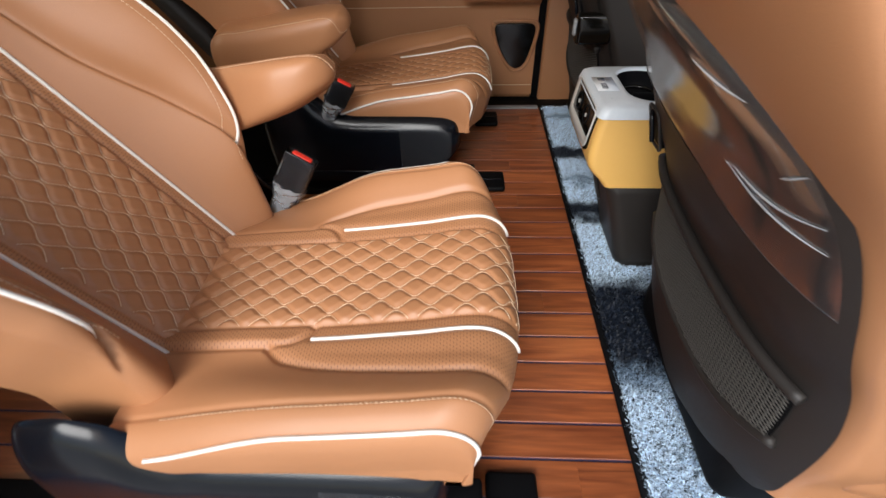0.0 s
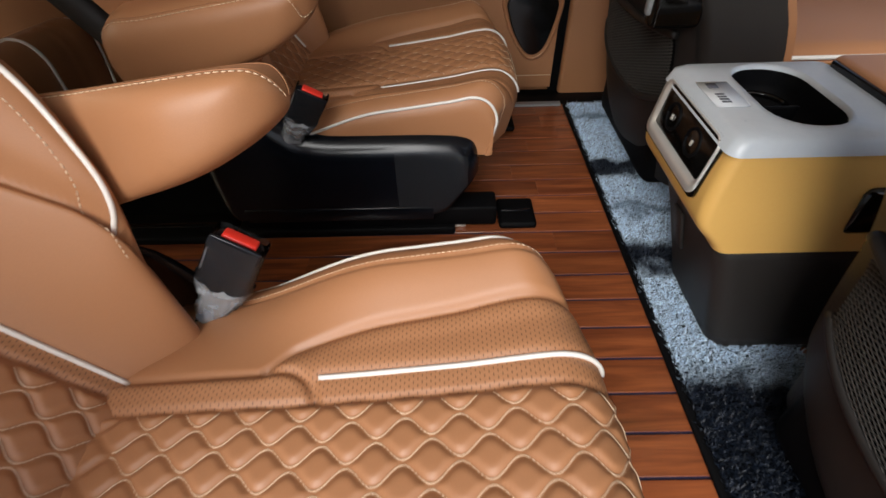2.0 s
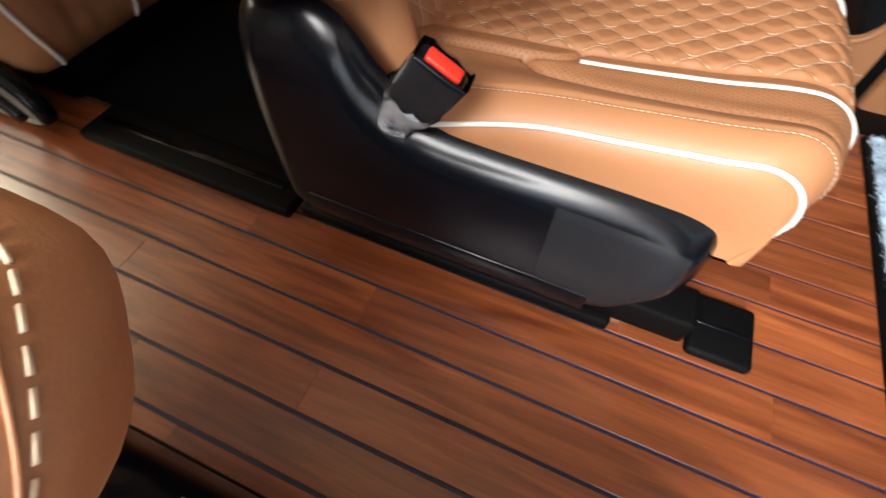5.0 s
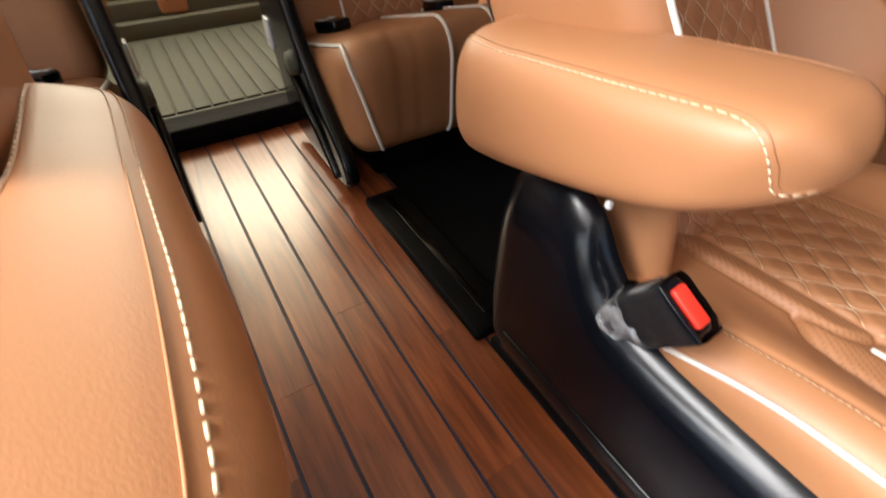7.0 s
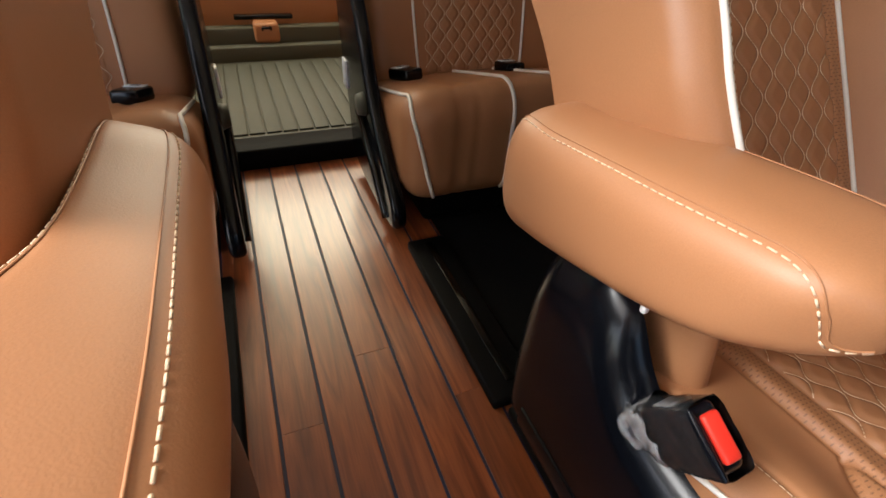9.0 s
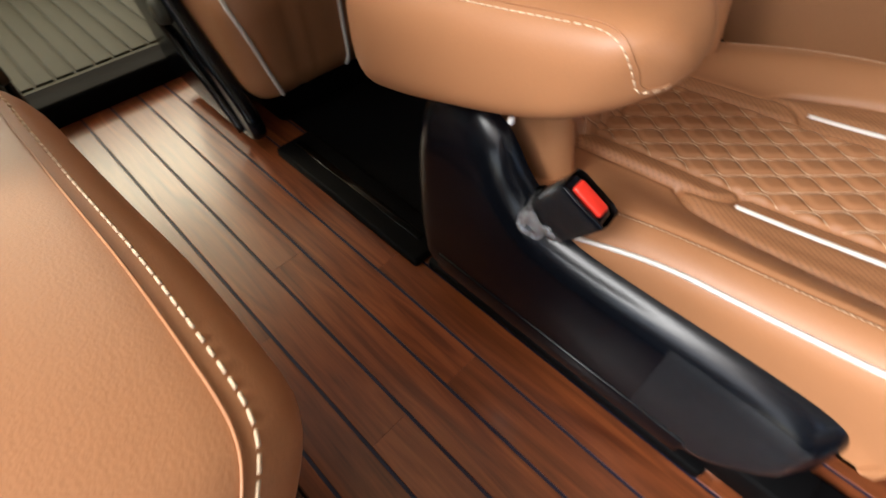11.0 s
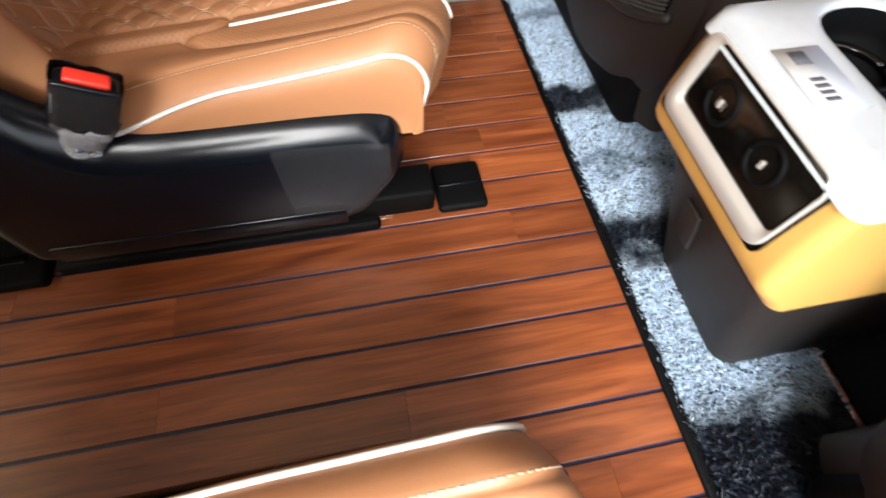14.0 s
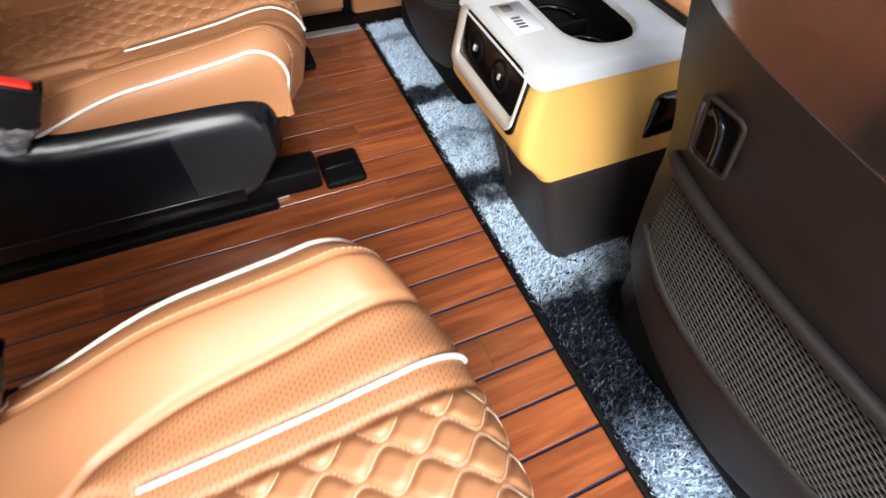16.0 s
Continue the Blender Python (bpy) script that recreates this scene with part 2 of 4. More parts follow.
def sheet(fn, us, vs, into=None, slot=None, close_v=False):
    """A quad grid from fn(u, v) -> Vector."""
    bm = into or bmesh.new()
    uvl = bm.loops.layers.uv.verify()
    rows = [[bm.verts.new(fn(u, v)) for v in vs] for u in us]
    n = len(vs)
    for i in range(len(us) - 1):
        for j in range(n if close_v else n - 1):
            k = (j + 1) % n
            f = bm.faces.new((rows[i][j], rows[i][k], rows[i + 1][k], rows[i + 1][j]))
            f.smooth = True
            if slot:
                f.material_index = slot((us[i] + us[i + 1]) / 2, (vs[j] + vs[k]) / 2)
            for loop, uv in zip(f.loops, ((us[i], vs[j]), (us[i], vs[k]), (us[i + 1], vs[k]), (us[i + 1], vs[j]))):
                loop[uvl].uv = uv
    return bm


def tube(points, r, seg=8, into=None, flat=1.0, cap=True):
    bm = into or bmesh.new()
    pts = [Vector(p) for p in points]
    rings = []
    side = None
    for i, p in enumerate(pts):
        d = (pts[min(i + 1, len(pts) - 1)] - pts[max(i - 1, 0)]).normalized()
        if side is None:
            side = d.cross(Vector((0, 0, 1)) if abs(d.z) < 0.9 else Vector((1, 0, 0))).normalized()
        side = (side - d * side.dot(d)).normalized()
        up = d.cross(side)
        rr = r(i / (len(pts) - 1)) if callable(r) else r
        rings.append([bm.verts.new(p + side * (rr * math.cos(a)) + up * (rr * flat * math.sin(a))) for a in (2 * math.pi * k / seg for k in range(seg))])
    for a, b in zip(rings, rings[1:]):
        for k in range(seg):
            bm.faces.new((a[k], a[(k + 1) % seg], b[(k + 1) % seg], b[k])).smooth = True
    if cap:
        bm.faces.new(rings[0][::-1])
        bm.faces.new(rings[-1])
    return bm


def rbox(x0, x1, y0, y1, z0, z1, r=0.005, seg=2, into=None, m=None):
    bm = bmesh.new()
    bmesh.ops.create_cube(bm, size=1)
    for v in bm.verts:
        v.co = Vector(((x0 + x1) / 2 + v.co.x * (x1 - x0), (y0 + y1) / 2 + v.co.y * (y1 - y0), (z0 + z1) / 2 + v.co.z * (z1 - z0)))
    if r:
        bmesh.ops.bevel(bm, geom=bm.edges[:], offset=r, segments=seg, profile=0.5, affect="EDGES")
    if m:
        bm.transform(m)
    return merge(bm, into)


def merge(bm, into):
    if into is None:
        return bm
    me = bpy.data.meshes.new("tmp")
    bm.to_mesh(me)
    bm.free()
    into.from_mesh(me)
    bpy.data.meshes.remove(me)
    return into


def smooth_loop(pts, n=6):
    """A closed Catmull-Rom curve through 2D points."""
    out = []
    k = len(pts)
    for i in range(k):
        p0, p1, p2, p3 = (Vector(pts[(i + j - 1) % k]) for j in range(4))
        for s in range(n):
            t = s / n
            out.append(0.5 * (2 * p1 + (p2 - p0) * t + (2 * p0 - 5 * p1 + 4 * p2 - p3) * t * t + (3 * p1 - p0 - 3 * p2 + p3) * t ** 3))
    return out


def smooth_path(pts, n=8):
    pts = [Vector(p) for p in pts]
    pts = [2 * pts[0] - pts[1]] + pts + [2 * pts[-1] - pts[-2]]
    out = []
    for i in range(1, len(pts) - 2):
        p0, p1, p2, p3 = pts[i - 1:i + 3]
        for s in range(n):
            t = s / n
            out.append(0.5 * (2 * p1 + (p2 - p0) * t + (2 * p0 - 5 * p1 + 4 * p2 - p3) * t * t + (3 * p1 - p0 - 3 * p2 + p3) * t ** 3))
    return out + [pts[-2]]


def pillow(loop, y0, y1, r, rings=6, into=None, spine=None):
    """A slab with the outline loop in the x-z plane from y0 to y1, its rims rounded by r towards the middle."""
    bm = bmesh.new()
    c = sum((Vector(p) for p in loop), Vector((0, 0))) / len(loop)
    n = len(loop)
    normals = []
    for i in range(n):
        d = (Vector(loop[(i + 1) % n]) - Vector(loop[i - 1])).normalized()
        nrm = Vector((d.y, -d.x))
        if nrm.dot(Vector(loop[i]) - c) < 0:
            nrm = -nrm
        normals.append(nrm)
    layers = [(y0 + r * (1 - math.sin(math.pi / 2 * k / rings)), r * (1 - math.cos(math.pi / 2 * k / rings))) for k in range(rings, -1, -1)]
    layers += [(y1 - r * (1 - math.sin(math.pi / 2 * k / rings)), r * (1 - math.cos(math.pi / 2 * k / rings))) for k in range(rings + 1)]
    made = []
    for y, inset in layers:
        made.append([bm.verts.new((loop[i][0] - normals[i].x * inset, y, loop[i][1] - normals[i].y * inset)) for i in range(n)])
    for a, b in zip(made, made[1:]):
        for i in range(n):
            bm.faces.new((a[i], a[(i + 1) % n], b[(i + 1) % n], b[i])).smooth = True
    for ring, sg in ((made[0], -1), (made[-1], 1)):
        if not spine:
            bm.faces.new(ring).smooth = True
            continue
        a, b = Vector(spine[0]), Vector(spine[1])
        last = ring
        for q in (0.12, 0.3, 0.5, 0.7, 0.88, 0.98):
            nxt = []
            for v in ring:
                p = Vector((v.co.x, v.co.z))
                h = min(1, max(0, (p - a).dot(b - a) / (b - a).length_squared))
                p = p.lerp(a.lerp(b, h), q)
                nxt.append(bm.verts.new((p.x, v.co.y + sg * 0.006 * step(0, 1, q), p.y)))
            for i in range(n):
                bm.faces.new((last[i], last[(i + 1) % n], nxt[(i + 1) % n], nxt[i])).smooth = True
            last = nxt
        bm.faces.new(last).smooth = True
    bmesh.ops.recalc_face_normals(bm, faces=bm.faces[:])
    return merge(bm, into)


def lerp_table(x, table):
    """Smooth curve through the table's points that never overshoots them."""
    if x <= table[0][0]:
        return table[0][1]
    n = len(table)
    for i in range(n - 1):
        (a, p), (b, q) = table[i], table[i + 1]
        if x <= b:
            h, m = b - a, (q - p) / (b - a)

            def slope(j):
                if j == 0 or j == n - 1:
                    return m
                d0 = (table[j][1] - table[j - 1][1]) / (table[j][0] - table[j - 1][0])
                d1 = (table[j + 1][1] - table[j][1]) / (table[j + 1][0] - table[j][0])
                return 0.0 if d0 * d1 <= 0 else 2 * d0 * d1 / (d0 + d1)
            s0, s1, t = slope(i), slope(i + 1), (x - a) / h
            return p * (2 * t ** 3 - 3 * t * t + 1) + h * s0 * (t ** 3 - 2 * t * t + t) + q * (3 * t * t - 2 * t ** 3) + h * s1 * (t ** 3 - t * t)
    return table[-1][1]


def step(a, b, x):
    s = min(1, max(0, (x - a) / (b - a)))
    return s * s * (3 - 2 * s)


# ---- large structure ----
FLOOR_X0, FLOOR_X1, FLOOR_Y0, FLOOR_Y1 = -1.28, 0.66, 0.09, 1.70
bm = rbox(FLOOR_X0, 1.9, -0.02, 1.703, -0.06, -0.003, 0.0)
floor = solid("floor", bm, caulk, "varnished teak strip floor with dark navy seams", "floor", "structure", smooth=False)

bm = rbox(FLOOR_X0, 0.40, 1.703, 1.725, -0.004, 0.006, 0.002)
solid("sill_strip", bm, scuff_metal, "pale metal scuff strip at the floor's edge", "trim", "structure")
bm = rbox(-2.25, 2.0, 1.704, 1.83, -0.1, -0.005, 0.002)
solid("sill", bm, rubber, "black door sill", "trim", "structure")


# black sheet laid over the planks to draw the shade behind the far seat
solid("carpet", rbox(-1.27, -0.40, 1.2, 1.70, -0.003, 0.005, 0.002), trim_black, "black sheet standing in for the shade on the floor behind the captain seat", "carpet", "structure")


solid("carpet", rbox(0.655, 1.86, 0.0, 1.79, -0.003, 0.006, 0.002), trim_black, "black carpet in the front footwell", "carpet", "structure")


def wall(name, x0, x1, y0, y1, zlow, ztop, posts, label, mat):
    """A side wall with a window band between zlow and ztop, and posts (x from, x to) across it."""
    bm = bmesh.new()
    rbox(x0, x1, y0, y1, -0.1, zlow, 0.01, into=bm)
    rbox(x0, x1, y0, y1, ztop, 1.27, 0.01, into=bm)
    for a, c in posts:
        rbox(a, c, y0 + 0.002, y1 - 0.002, zlow - 0.02, ztop + 0.02, 0.008, into=bm)
    return solid(name, bm, mat, label, "wall", "structure")


wall("wall_near", -2.25, -0.66, -0.17, -0.11, 0.52, 1.12, ((-2.25, -2.1), (-0.76, -0.66)), "tan side wall trim behind the open sliding door", leather)
wall("wall_far", -2.25, 0.385, 1.84, 1.90, 0.55, 1.15, ((-2.25, -2.1), (-0.76, -0.66), (0.31, 0.385)), "tan leather covered side wall of the van", leather)
solid("door_seal", rbox(0.383, 0.412, 1.822, 1.90, -0.1, 1.26, 0.004), rubber, "black rubber seal between door and pillar", "trim", "structure")
wall("wall_far_front", 0.41, 2.0, 1.80, 1.90, 0.55, 1.15, ((0.41, 0.5),), "tan front door lining beside the pillar", leather)
for x0, x1 in ((-2.1, -0.76), (-0.66, 0.31)):
    solid("window", rbox(x0 - 0.01, x1 + 0.01, 1.865, 1.871, 0.54, 1.16, 0.0), privacy_glass, "dark privacy glass side window", "window", "structure", smooth=False)
solid("window", rbox(-2.11, -0.75, -0.145, -0.139, 0.51, 1.13, 0.0), privacy_glass, "dark privacy glass side window", "window", "structure", smooth=False)
# roof, cut back over the open sliding door: an unseen opening added for daylight
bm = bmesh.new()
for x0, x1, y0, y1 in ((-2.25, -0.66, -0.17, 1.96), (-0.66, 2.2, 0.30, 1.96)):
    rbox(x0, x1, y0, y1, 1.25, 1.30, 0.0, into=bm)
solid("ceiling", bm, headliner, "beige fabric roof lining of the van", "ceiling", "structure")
bm = bmesh.new()
rbox(-2.28, -2.2, -0.1, 1.88, -0.1, 0.62, 0.01, into=bm)
rbox(-2.28, -2.2, -0.1, 1.88, 1.2, 1.27, 0.01, into=bm)
solid("wall_rear", bm, leather, "tan tailgate lining under the rear window", "wall", "structure")
bm = rbox(1.85, 1.95, -0.1, 1.9, -0.1, 0.65, 0.02)
solid("wall_front", bm, rubber, "black dashboard at the front of the cabin", "wall", "structure")
bm = bmesh.new()
sheet(lambda u, v: Vector((u, v, -0.42)), [-60, -5, 5, 60], [-60, -5, 5, 60], into=bm)
solid("ground", bm, pavement_mat, "pale concrete ground outside the van", "ground", "structure")


# ---- quilting shared by the seats ----
PITCH, WAVE = 0.0195, 0.049


def quilt(u, v, half):
    """Relief of the quilted panel: 0 on the wavy seams, up to 5 mm between them, and 0 outside."""
    if abs(v) > half + 0.01:
        return 0.0
    w = v / PITCH
    best = 9.0
    for k in range(math.floor(w) - 1, math.floor(w) + 3):
        line = k + 0.40 * (1 if k % 2 else -1) * math.cos(2 * math.pi * u / WAVE)
        best = min(best, abs(w - line))
    d = best * PITCH
    return 0.0046 * (1 - math.exp(-(d / 0.0046) ** 2)) * step(half + 0.008, half - 0.004, abs(v))


def wave_lines(half):
    n = int(half / PITCH) + 1
    for k in range(-n, n + 1):
        yield k, (lambda u, k=k: PITCH * (k + 0.40 * (1 if k % 2 else -1) * math.cos(2 * math.pi * u / WAVE)))


def spread(a, b, n):
    return [a + (b - a) * i / n for i in range(n + 1)]


# ---- seat cushion, in seat coordinates: x ahead, y across from the middle, z over the floor ----
CX0, CFRONT, CA, CR = -0.31, 0.2, 0.220, 0.037
CTOP = [(-0.31, 0.252), (-0.2, 0.262), (-0.09, 0.270), (0.05, 0.288), (0.14, 0.302), (0.2, 0.300)]


SEAT = {"drop": 0.0, "wide": 1.0}


def groove(d, depth, width):
    return -depth * math.exp(-(d / width) ** 2)


BOLSTER = [(-0.31, 0.12), (-0.155, 0.121), (-0.12, 0.145), (-0.04, 0.163), (0.04, 0.170), (0.12, 0.177), (0.2, 0.178)]


def tongue(x, a):
    """Signed distance to the rounded seam of the tongue panel at the back of the cushion."""
    if x < -0.13:
        return a - 0.12
    return (math.hypot((x + 0.13) / 0.041, (a - 0.087) / 0.033) - 1) * 0.034


def cushion_rel(x, s):
    a = abs(s)
    bs = lerp_table(x, BOLSTER)
    z = lerp_table(x, CTOP)
    mid = lerp_table(x, [(-0.31, 0.15), (-0.04, 0.172), (0.2, 0.185)])
    z += 0.038 * step(mid - 0.035, mid + 0.05, a) * step(-0.36, -0.06, x)
    z += 0.007 * step(0.09, 0.13, a) * step(bs + 0.005, bs - 0.02, a)
    z += quilt(x, s, 0.081)
    z += groove(a - 0.087, 0.004, 0.0035)
    if a > 0.087 and x < -0.08:
        d = tongue(x, a)
        z += groove(d, 0.0045, 0.004) + 0.003 * step(0.0, -0.01, d)
    if x > -0.092:
        z += groove(a - 0.112, 0.003, 0.005)
    if x > -0.15:
        z += groove(a - bs, 0.0065, 0.0045)
    z += groove(a - 0.222, 0.003, 0.0028)
    z -= SEAT["drop"] * step(-0.02, -0.2, x) * step(0.12, 0.22, s)
    return z


def cushion(t, s, off=0.0):
    """t runs forward along the top, then down the front; s runs across, then down the sides."""
    a = abs(s)
    if a < CA:
        y, ds = a, 0.0
    elif a < CA + CR * math.pi / 2:
        q = (a - CA) / CR
        y, ds = CA + CR * math.sin(q), CR * (1 - math.cos(q))
    else:
        y, ds = CA + CR, CR + a - CA - CR * math.pi / 2
    xf = CFRONT - 0.068 * (y / (CA + CR)) ** 3
    rf = 0.055
    if t < xf - rf:
        x, df = t, 0.0
    elif t < xf - rf + rf * math.pi / 2:
        q = (t - xf + rf) / rf
        x, df = xf - rf + rf * math.sin(q), rf * (1 - math.cos(q))
    else:
        g = t - xf + rf - rf * math.pi / 2
        x, df = xf - 0.25 * g, rf + g
    z = cushion_rel(min(x, t), math.copysign(min(a, 0.25), s)) - ds - df
    return Vector((x, SEAT["wide"] * math.copysign(y + 0.004 * math.sin(math.pi * min(1, ds / 0.1)), s), max(z + off, 0.2)))


def on(surface, u, v, off):
    p = surface(u, v)
    e = 0.002
    n = (surface(u + e, v) - surface(u - e, v)).cross(surface(u, v + e) - surface(u, v - e))
    if n.length < 1e-12:
        return p
    n.normalize()
    return p + n * off


def cushion_mesh():
    ts = spread(CX0, 0.1, 130) + spread(0.1, 0.30, 60)[1:]
    ss = sorted(set([round(v, 5) for v in spread(-0.24, 0.24, 190) + spread(0.24, 0.37, 22) + spread(-0.37, -0.24, 22)]))

    def slot(t, s):
        a = abs(s)
        return 1 if 0.085 < a < lerp_table(t, BOLSTER) and (a < 0.12 or t > -0.14) else 0
    bm = sheet(cushion, ts, ss, slot=slot)
    bmesh.ops.recalc_face_normals(bm, faces=bm.faces[:])
    return finish(bm, "cushion", [leather, perforated])


def cushion_stitches():
    bm = bmesh.new()
    for k, line in wave_lines(0.085):
        run = []
        for u in spread(-0.27, 0.235, 150):
            v = line(u)
            if abs(v) < 0.084:
                run.append(on(cushion, u, v, 0.0004))
            else:
                if len(run) > 3:
                    tube(run, 0.0006, 4, bm)
                run = []
        if len(run) > 3:
            tube(run, 0.0006, 4, bm)
    return finish(bm, "stitching", thread)


def dashes(bm, pts, length=0.006, gap=0.003, r=0.0007):
    """Single stitches along a path."""
    acc, run, draw = 0.0, [pts[0]], True
    for a, b in zip(pts, pts[1:]):
        acc += (b - a).length
        run.append(b)
        if acc > (length if draw else gap):
            if draw and len(run) > 1:
                tube([run[0], run[-1]], r, 4, bm)
            acc, run, draw = 0.0, [b], not draw
    return bm


def cushion_topstitch(sign):
    bm = bmesh.new()
    for s in (0.2265,):
        dashes(bm, [on(cushion, u, sign * s, 0.0002) for u in spread(-0.24, 0.25, 600)], 0.0035, 0.0016, 0.0005)
    return finish(bm, "topstitch", thread)


def cushion_piping(sign, kind):
    if kind == "inner":
        pts = [on(cushion, u, sign * (0.112 + 0.004 * step(0.1, 0.2, u)), 0.0015) for u in spread(-0.088, 0.215, 60)]
    else:
        pts = [on(cushion, u, sign * (0.257 + 0.012 * step(-0.08, -0.25, u)), 0.0015) for u in spread(-0.255, 0.226, 90)]
    return finish(tube(pts, 0.0027, 8), "piping", white_piping)


# ---- backrest ----
BACK0 = Vector((-0.268, 0, 0.225))


def back_rel(u, s):
    a = abs(s)
    bolster = lerp_table(u, [(0.0, 0.035), (0.1, 0.084), (0.2, 0.128), (0.33, 0.143), (0.46, 0.115), (0.58, 0.06), (0.7, 0.02)])
    z = bolster * step(0.118, 0.215, a)
    z += quilt(u, s, 0.103)
    z += groove(a - 0.108, 0.004, 0.004)
    z += groove(a - 0.128, 0.002, 0.006)
    wing = a - lerp_table(u, [(0.0, 0.245), (0.1, 0.225), (0.17, 0.2), (0.27, 0.176), (0.4, 0.158), (0.6, 0.15)])
    z += groove(wing, 0.017, 0.0045) * step(0.08, 0.15, u) + 0.008 * step(0.0, 0.02, wing) * step(0.06, 0.14, u)
    return z


def backrest(u, s):
    a = abs(s)
    ca, cr = 0.19, 0.035
    if a < ca:
        y, ds = a, 0.0
    elif a < ca + cr * math.pi / 2:
        q = (a - ca) / cr
        y, ds = ca + cr * math.sin(q), cr * (1 - math.cos(q))
    else:
        y, ds = ca + cr, cr + a - ca - cr * math.pi / 2
    top, rt = 0.70, 0.06
    if u < top - rt:
        h, dt = u, 0.0
    elif u < top - rt + rt * math.pi / 2:
        q = (u - top + rt) / rt
        h, dt = top - rt + rt * math.sin(q), rt * (1 - math.cos(q))
    else:
        h, dt = top, rt + u - top + rt - rt * math.pi / 2
    k = lerp_table(h, [(0.0, 0.85), (0.12, 0.93), (0.2, 1.2), (0.3, 1.48), (0.45, 1.45), (0.6, 1.1), (0.7, 0.7)])
    if y > 0.128:
        y = 0.128 + (y - 0.128) * k
    return Vector((back_rel(h, math.copysign(min(a, 0.25), s)) - ds - dt, math.copysign(y, s), h))


def back_mesh():
    us = spread(-0.03, 0.62, 200) + spread(0.62, 0.86, 40)[1:]
    ss = sorted(set([round(v, 5) for v in spread(-0.205, 0.205, 230) + spread(0.205, 0.38, 28) + spread(-0.38, -0.205, 28)]))
    bm = sheet(backrest, us, ss, slot=lambda u, s: 1 if 0.108 < abs(s) < 0.128 and u < 0.62 else 0)
    bmesh.ops.recalc_face_normals(bm, faces=bm.faces[:])
    return finish(bm, "backrest", [leather, perforated])


def back_stitches():
    bm = bmesh.new()
    for k, line in wave_lines(0.101):
        run = []
        for u in spread(0.0, 0.60, 190):
            v = line(u)
            if abs(v) < 0.103:
                run.append(on(backrest, u, v, -0.0004))
            else:
                if len(run) > 3:
                    tube(run, 0.0006, 4, bm)
                run = []
        if len(run) > 3:
            tube(run, 0.0006, 4, bm)
    return finish(bm, "stitching", thread)


def back_topstitch(sign):
    pts = [on(backrest, u, sign * 0.197, -0.0002) for u in spread(0.13, 0.66, 500)]
    return finish(dashes(bmesh.new(), pts, 0.0035, 0.0016, 0.0006), "topstitch", thread)


def back_piping(sign, kind):
    if kind == "inner":
        pts = [on(backrest, u, sign * 0.128, -0.0012) for u in spread(0.045, 0.66, 90)]
    else:
        pts = [on(backrest, u, sign * 0.208, -0.0012) for u in spread(0.15, 0.66, 90)]
    return finish(tube(pts, 0.0027, 8), "piping", white_piping)


ARM = smooth_loop([(-0.112, 0.500), (-0.125, 0.527), (-0.155, 0.533), (-0.25, 0.522), (-0.35, 0.508), (-0.415, 0.497), (-0.458, 0.44), (-0.43, 0.376), (-0.37, 0.378), (-0.27, 0.408), (-0.19, 0.437), (-0.135, 0.472)], 6)


def arm_point(i, ang):
    """Ring i of the armrest, from its front end to its rear end; ang runs round the section from the +y side over the top."""
    a, b = ARM[i], ARM[-i if i else 0]
    mid, half = (a + b) / 2, (a - b) / 2
    d = min(abs(mid.x + 0.112), abs(mid.x + 0.458) * 0.8)
    w = 0.058 * (1 - 0.18 * step(-0.26, -0.09, mid.x)) * math.sqrt(max(0, 1 - (1 - min(1, d / 0.06)) ** 2))
    c, q = math.cos(ang), math.sin(ang)
    c, q = math.copysign(abs(c) ** 0.55, c), math.copysign(abs(q) ** 0.62, q)
    return Vector((mid.x + half.x * q, w * c, mid.y + half.y * q))


def rear(p, reach):
    """Stretches the rear end behind the pivot; the long pad narrows there on its seat side."""
    y = p.y * (1 - 0.8 * step(-0.19, -0.33, p.x)) if reach > 1 and p.y < 0 else p.y
    return Vector((p.x if p.x > -0.3 else -0.3 + (p.x + 0.3) * reach, y, p.z))


def arm_meshes(reach):
    """Pad, two stitched seams that turn down round the front end, and the folds beside them."""
    bm = sheet(lambda i, k: rear(arm_point(i, k * math.pi / 24), reach), list(range(0, 37)), list(range(48)), close_v=True)
    bmesh.ops.remove_doubles(bm, verts=bm.verts[:], dist=1e-5)
    bmesh.ops.recalc_face_normals(bm, faces=bm.faces[:])
    body = finish(bm, "pad", leather)
    seams, folds = [], []
    for sg in (1, -1):
        for turn, out in ((0, seams), (7, folds)):
            ring = []
            for i in range(1 if reach > 1 else 3, 35):
                ang = radians((66 if reach > 1 else 50) + turn - (0 if reach > 1 else 75) * step(13, 3, i))
                p = arm_point(i, ang if sg > 0 else math.pi - ang)
                ring.append(rear(p, reach) + Vector((0, sg * 0.0004, 0.0003)))
            fine = smooth_path(ring, 10)
            if out is seams:
                out.append(finish(dashes(bmesh.new(), fine, 0.0042, 0.0016, 0.00065), "seam", thread))
            else:
                out.append(finish(tube(fine, 0.0006, 6), "fold", leather))
    return body, seams, folds


# black side cover: top, ridge and bottom lines over x
COVER_TOP = [(-0.44, 0.265), (-0.425, 0.315), (-0.39, 0.346), (-0.345, 0.353), (-0.305, 0.338), (-0.265, 0.288), (-0.225, 0.257), (-0.16, 0.249), (-0.02, 0.247), (0.05, 0.243), (0.09, 0.232), (0.108, 0.215)]
COVER_LOW = [(-0.44, 0.22), (-0.425, 0.13), (-0.395, 0.052), (-0.02, 0.05), (0.035, 0.066), (0.075, 0.115), (0.108, 0.15)]


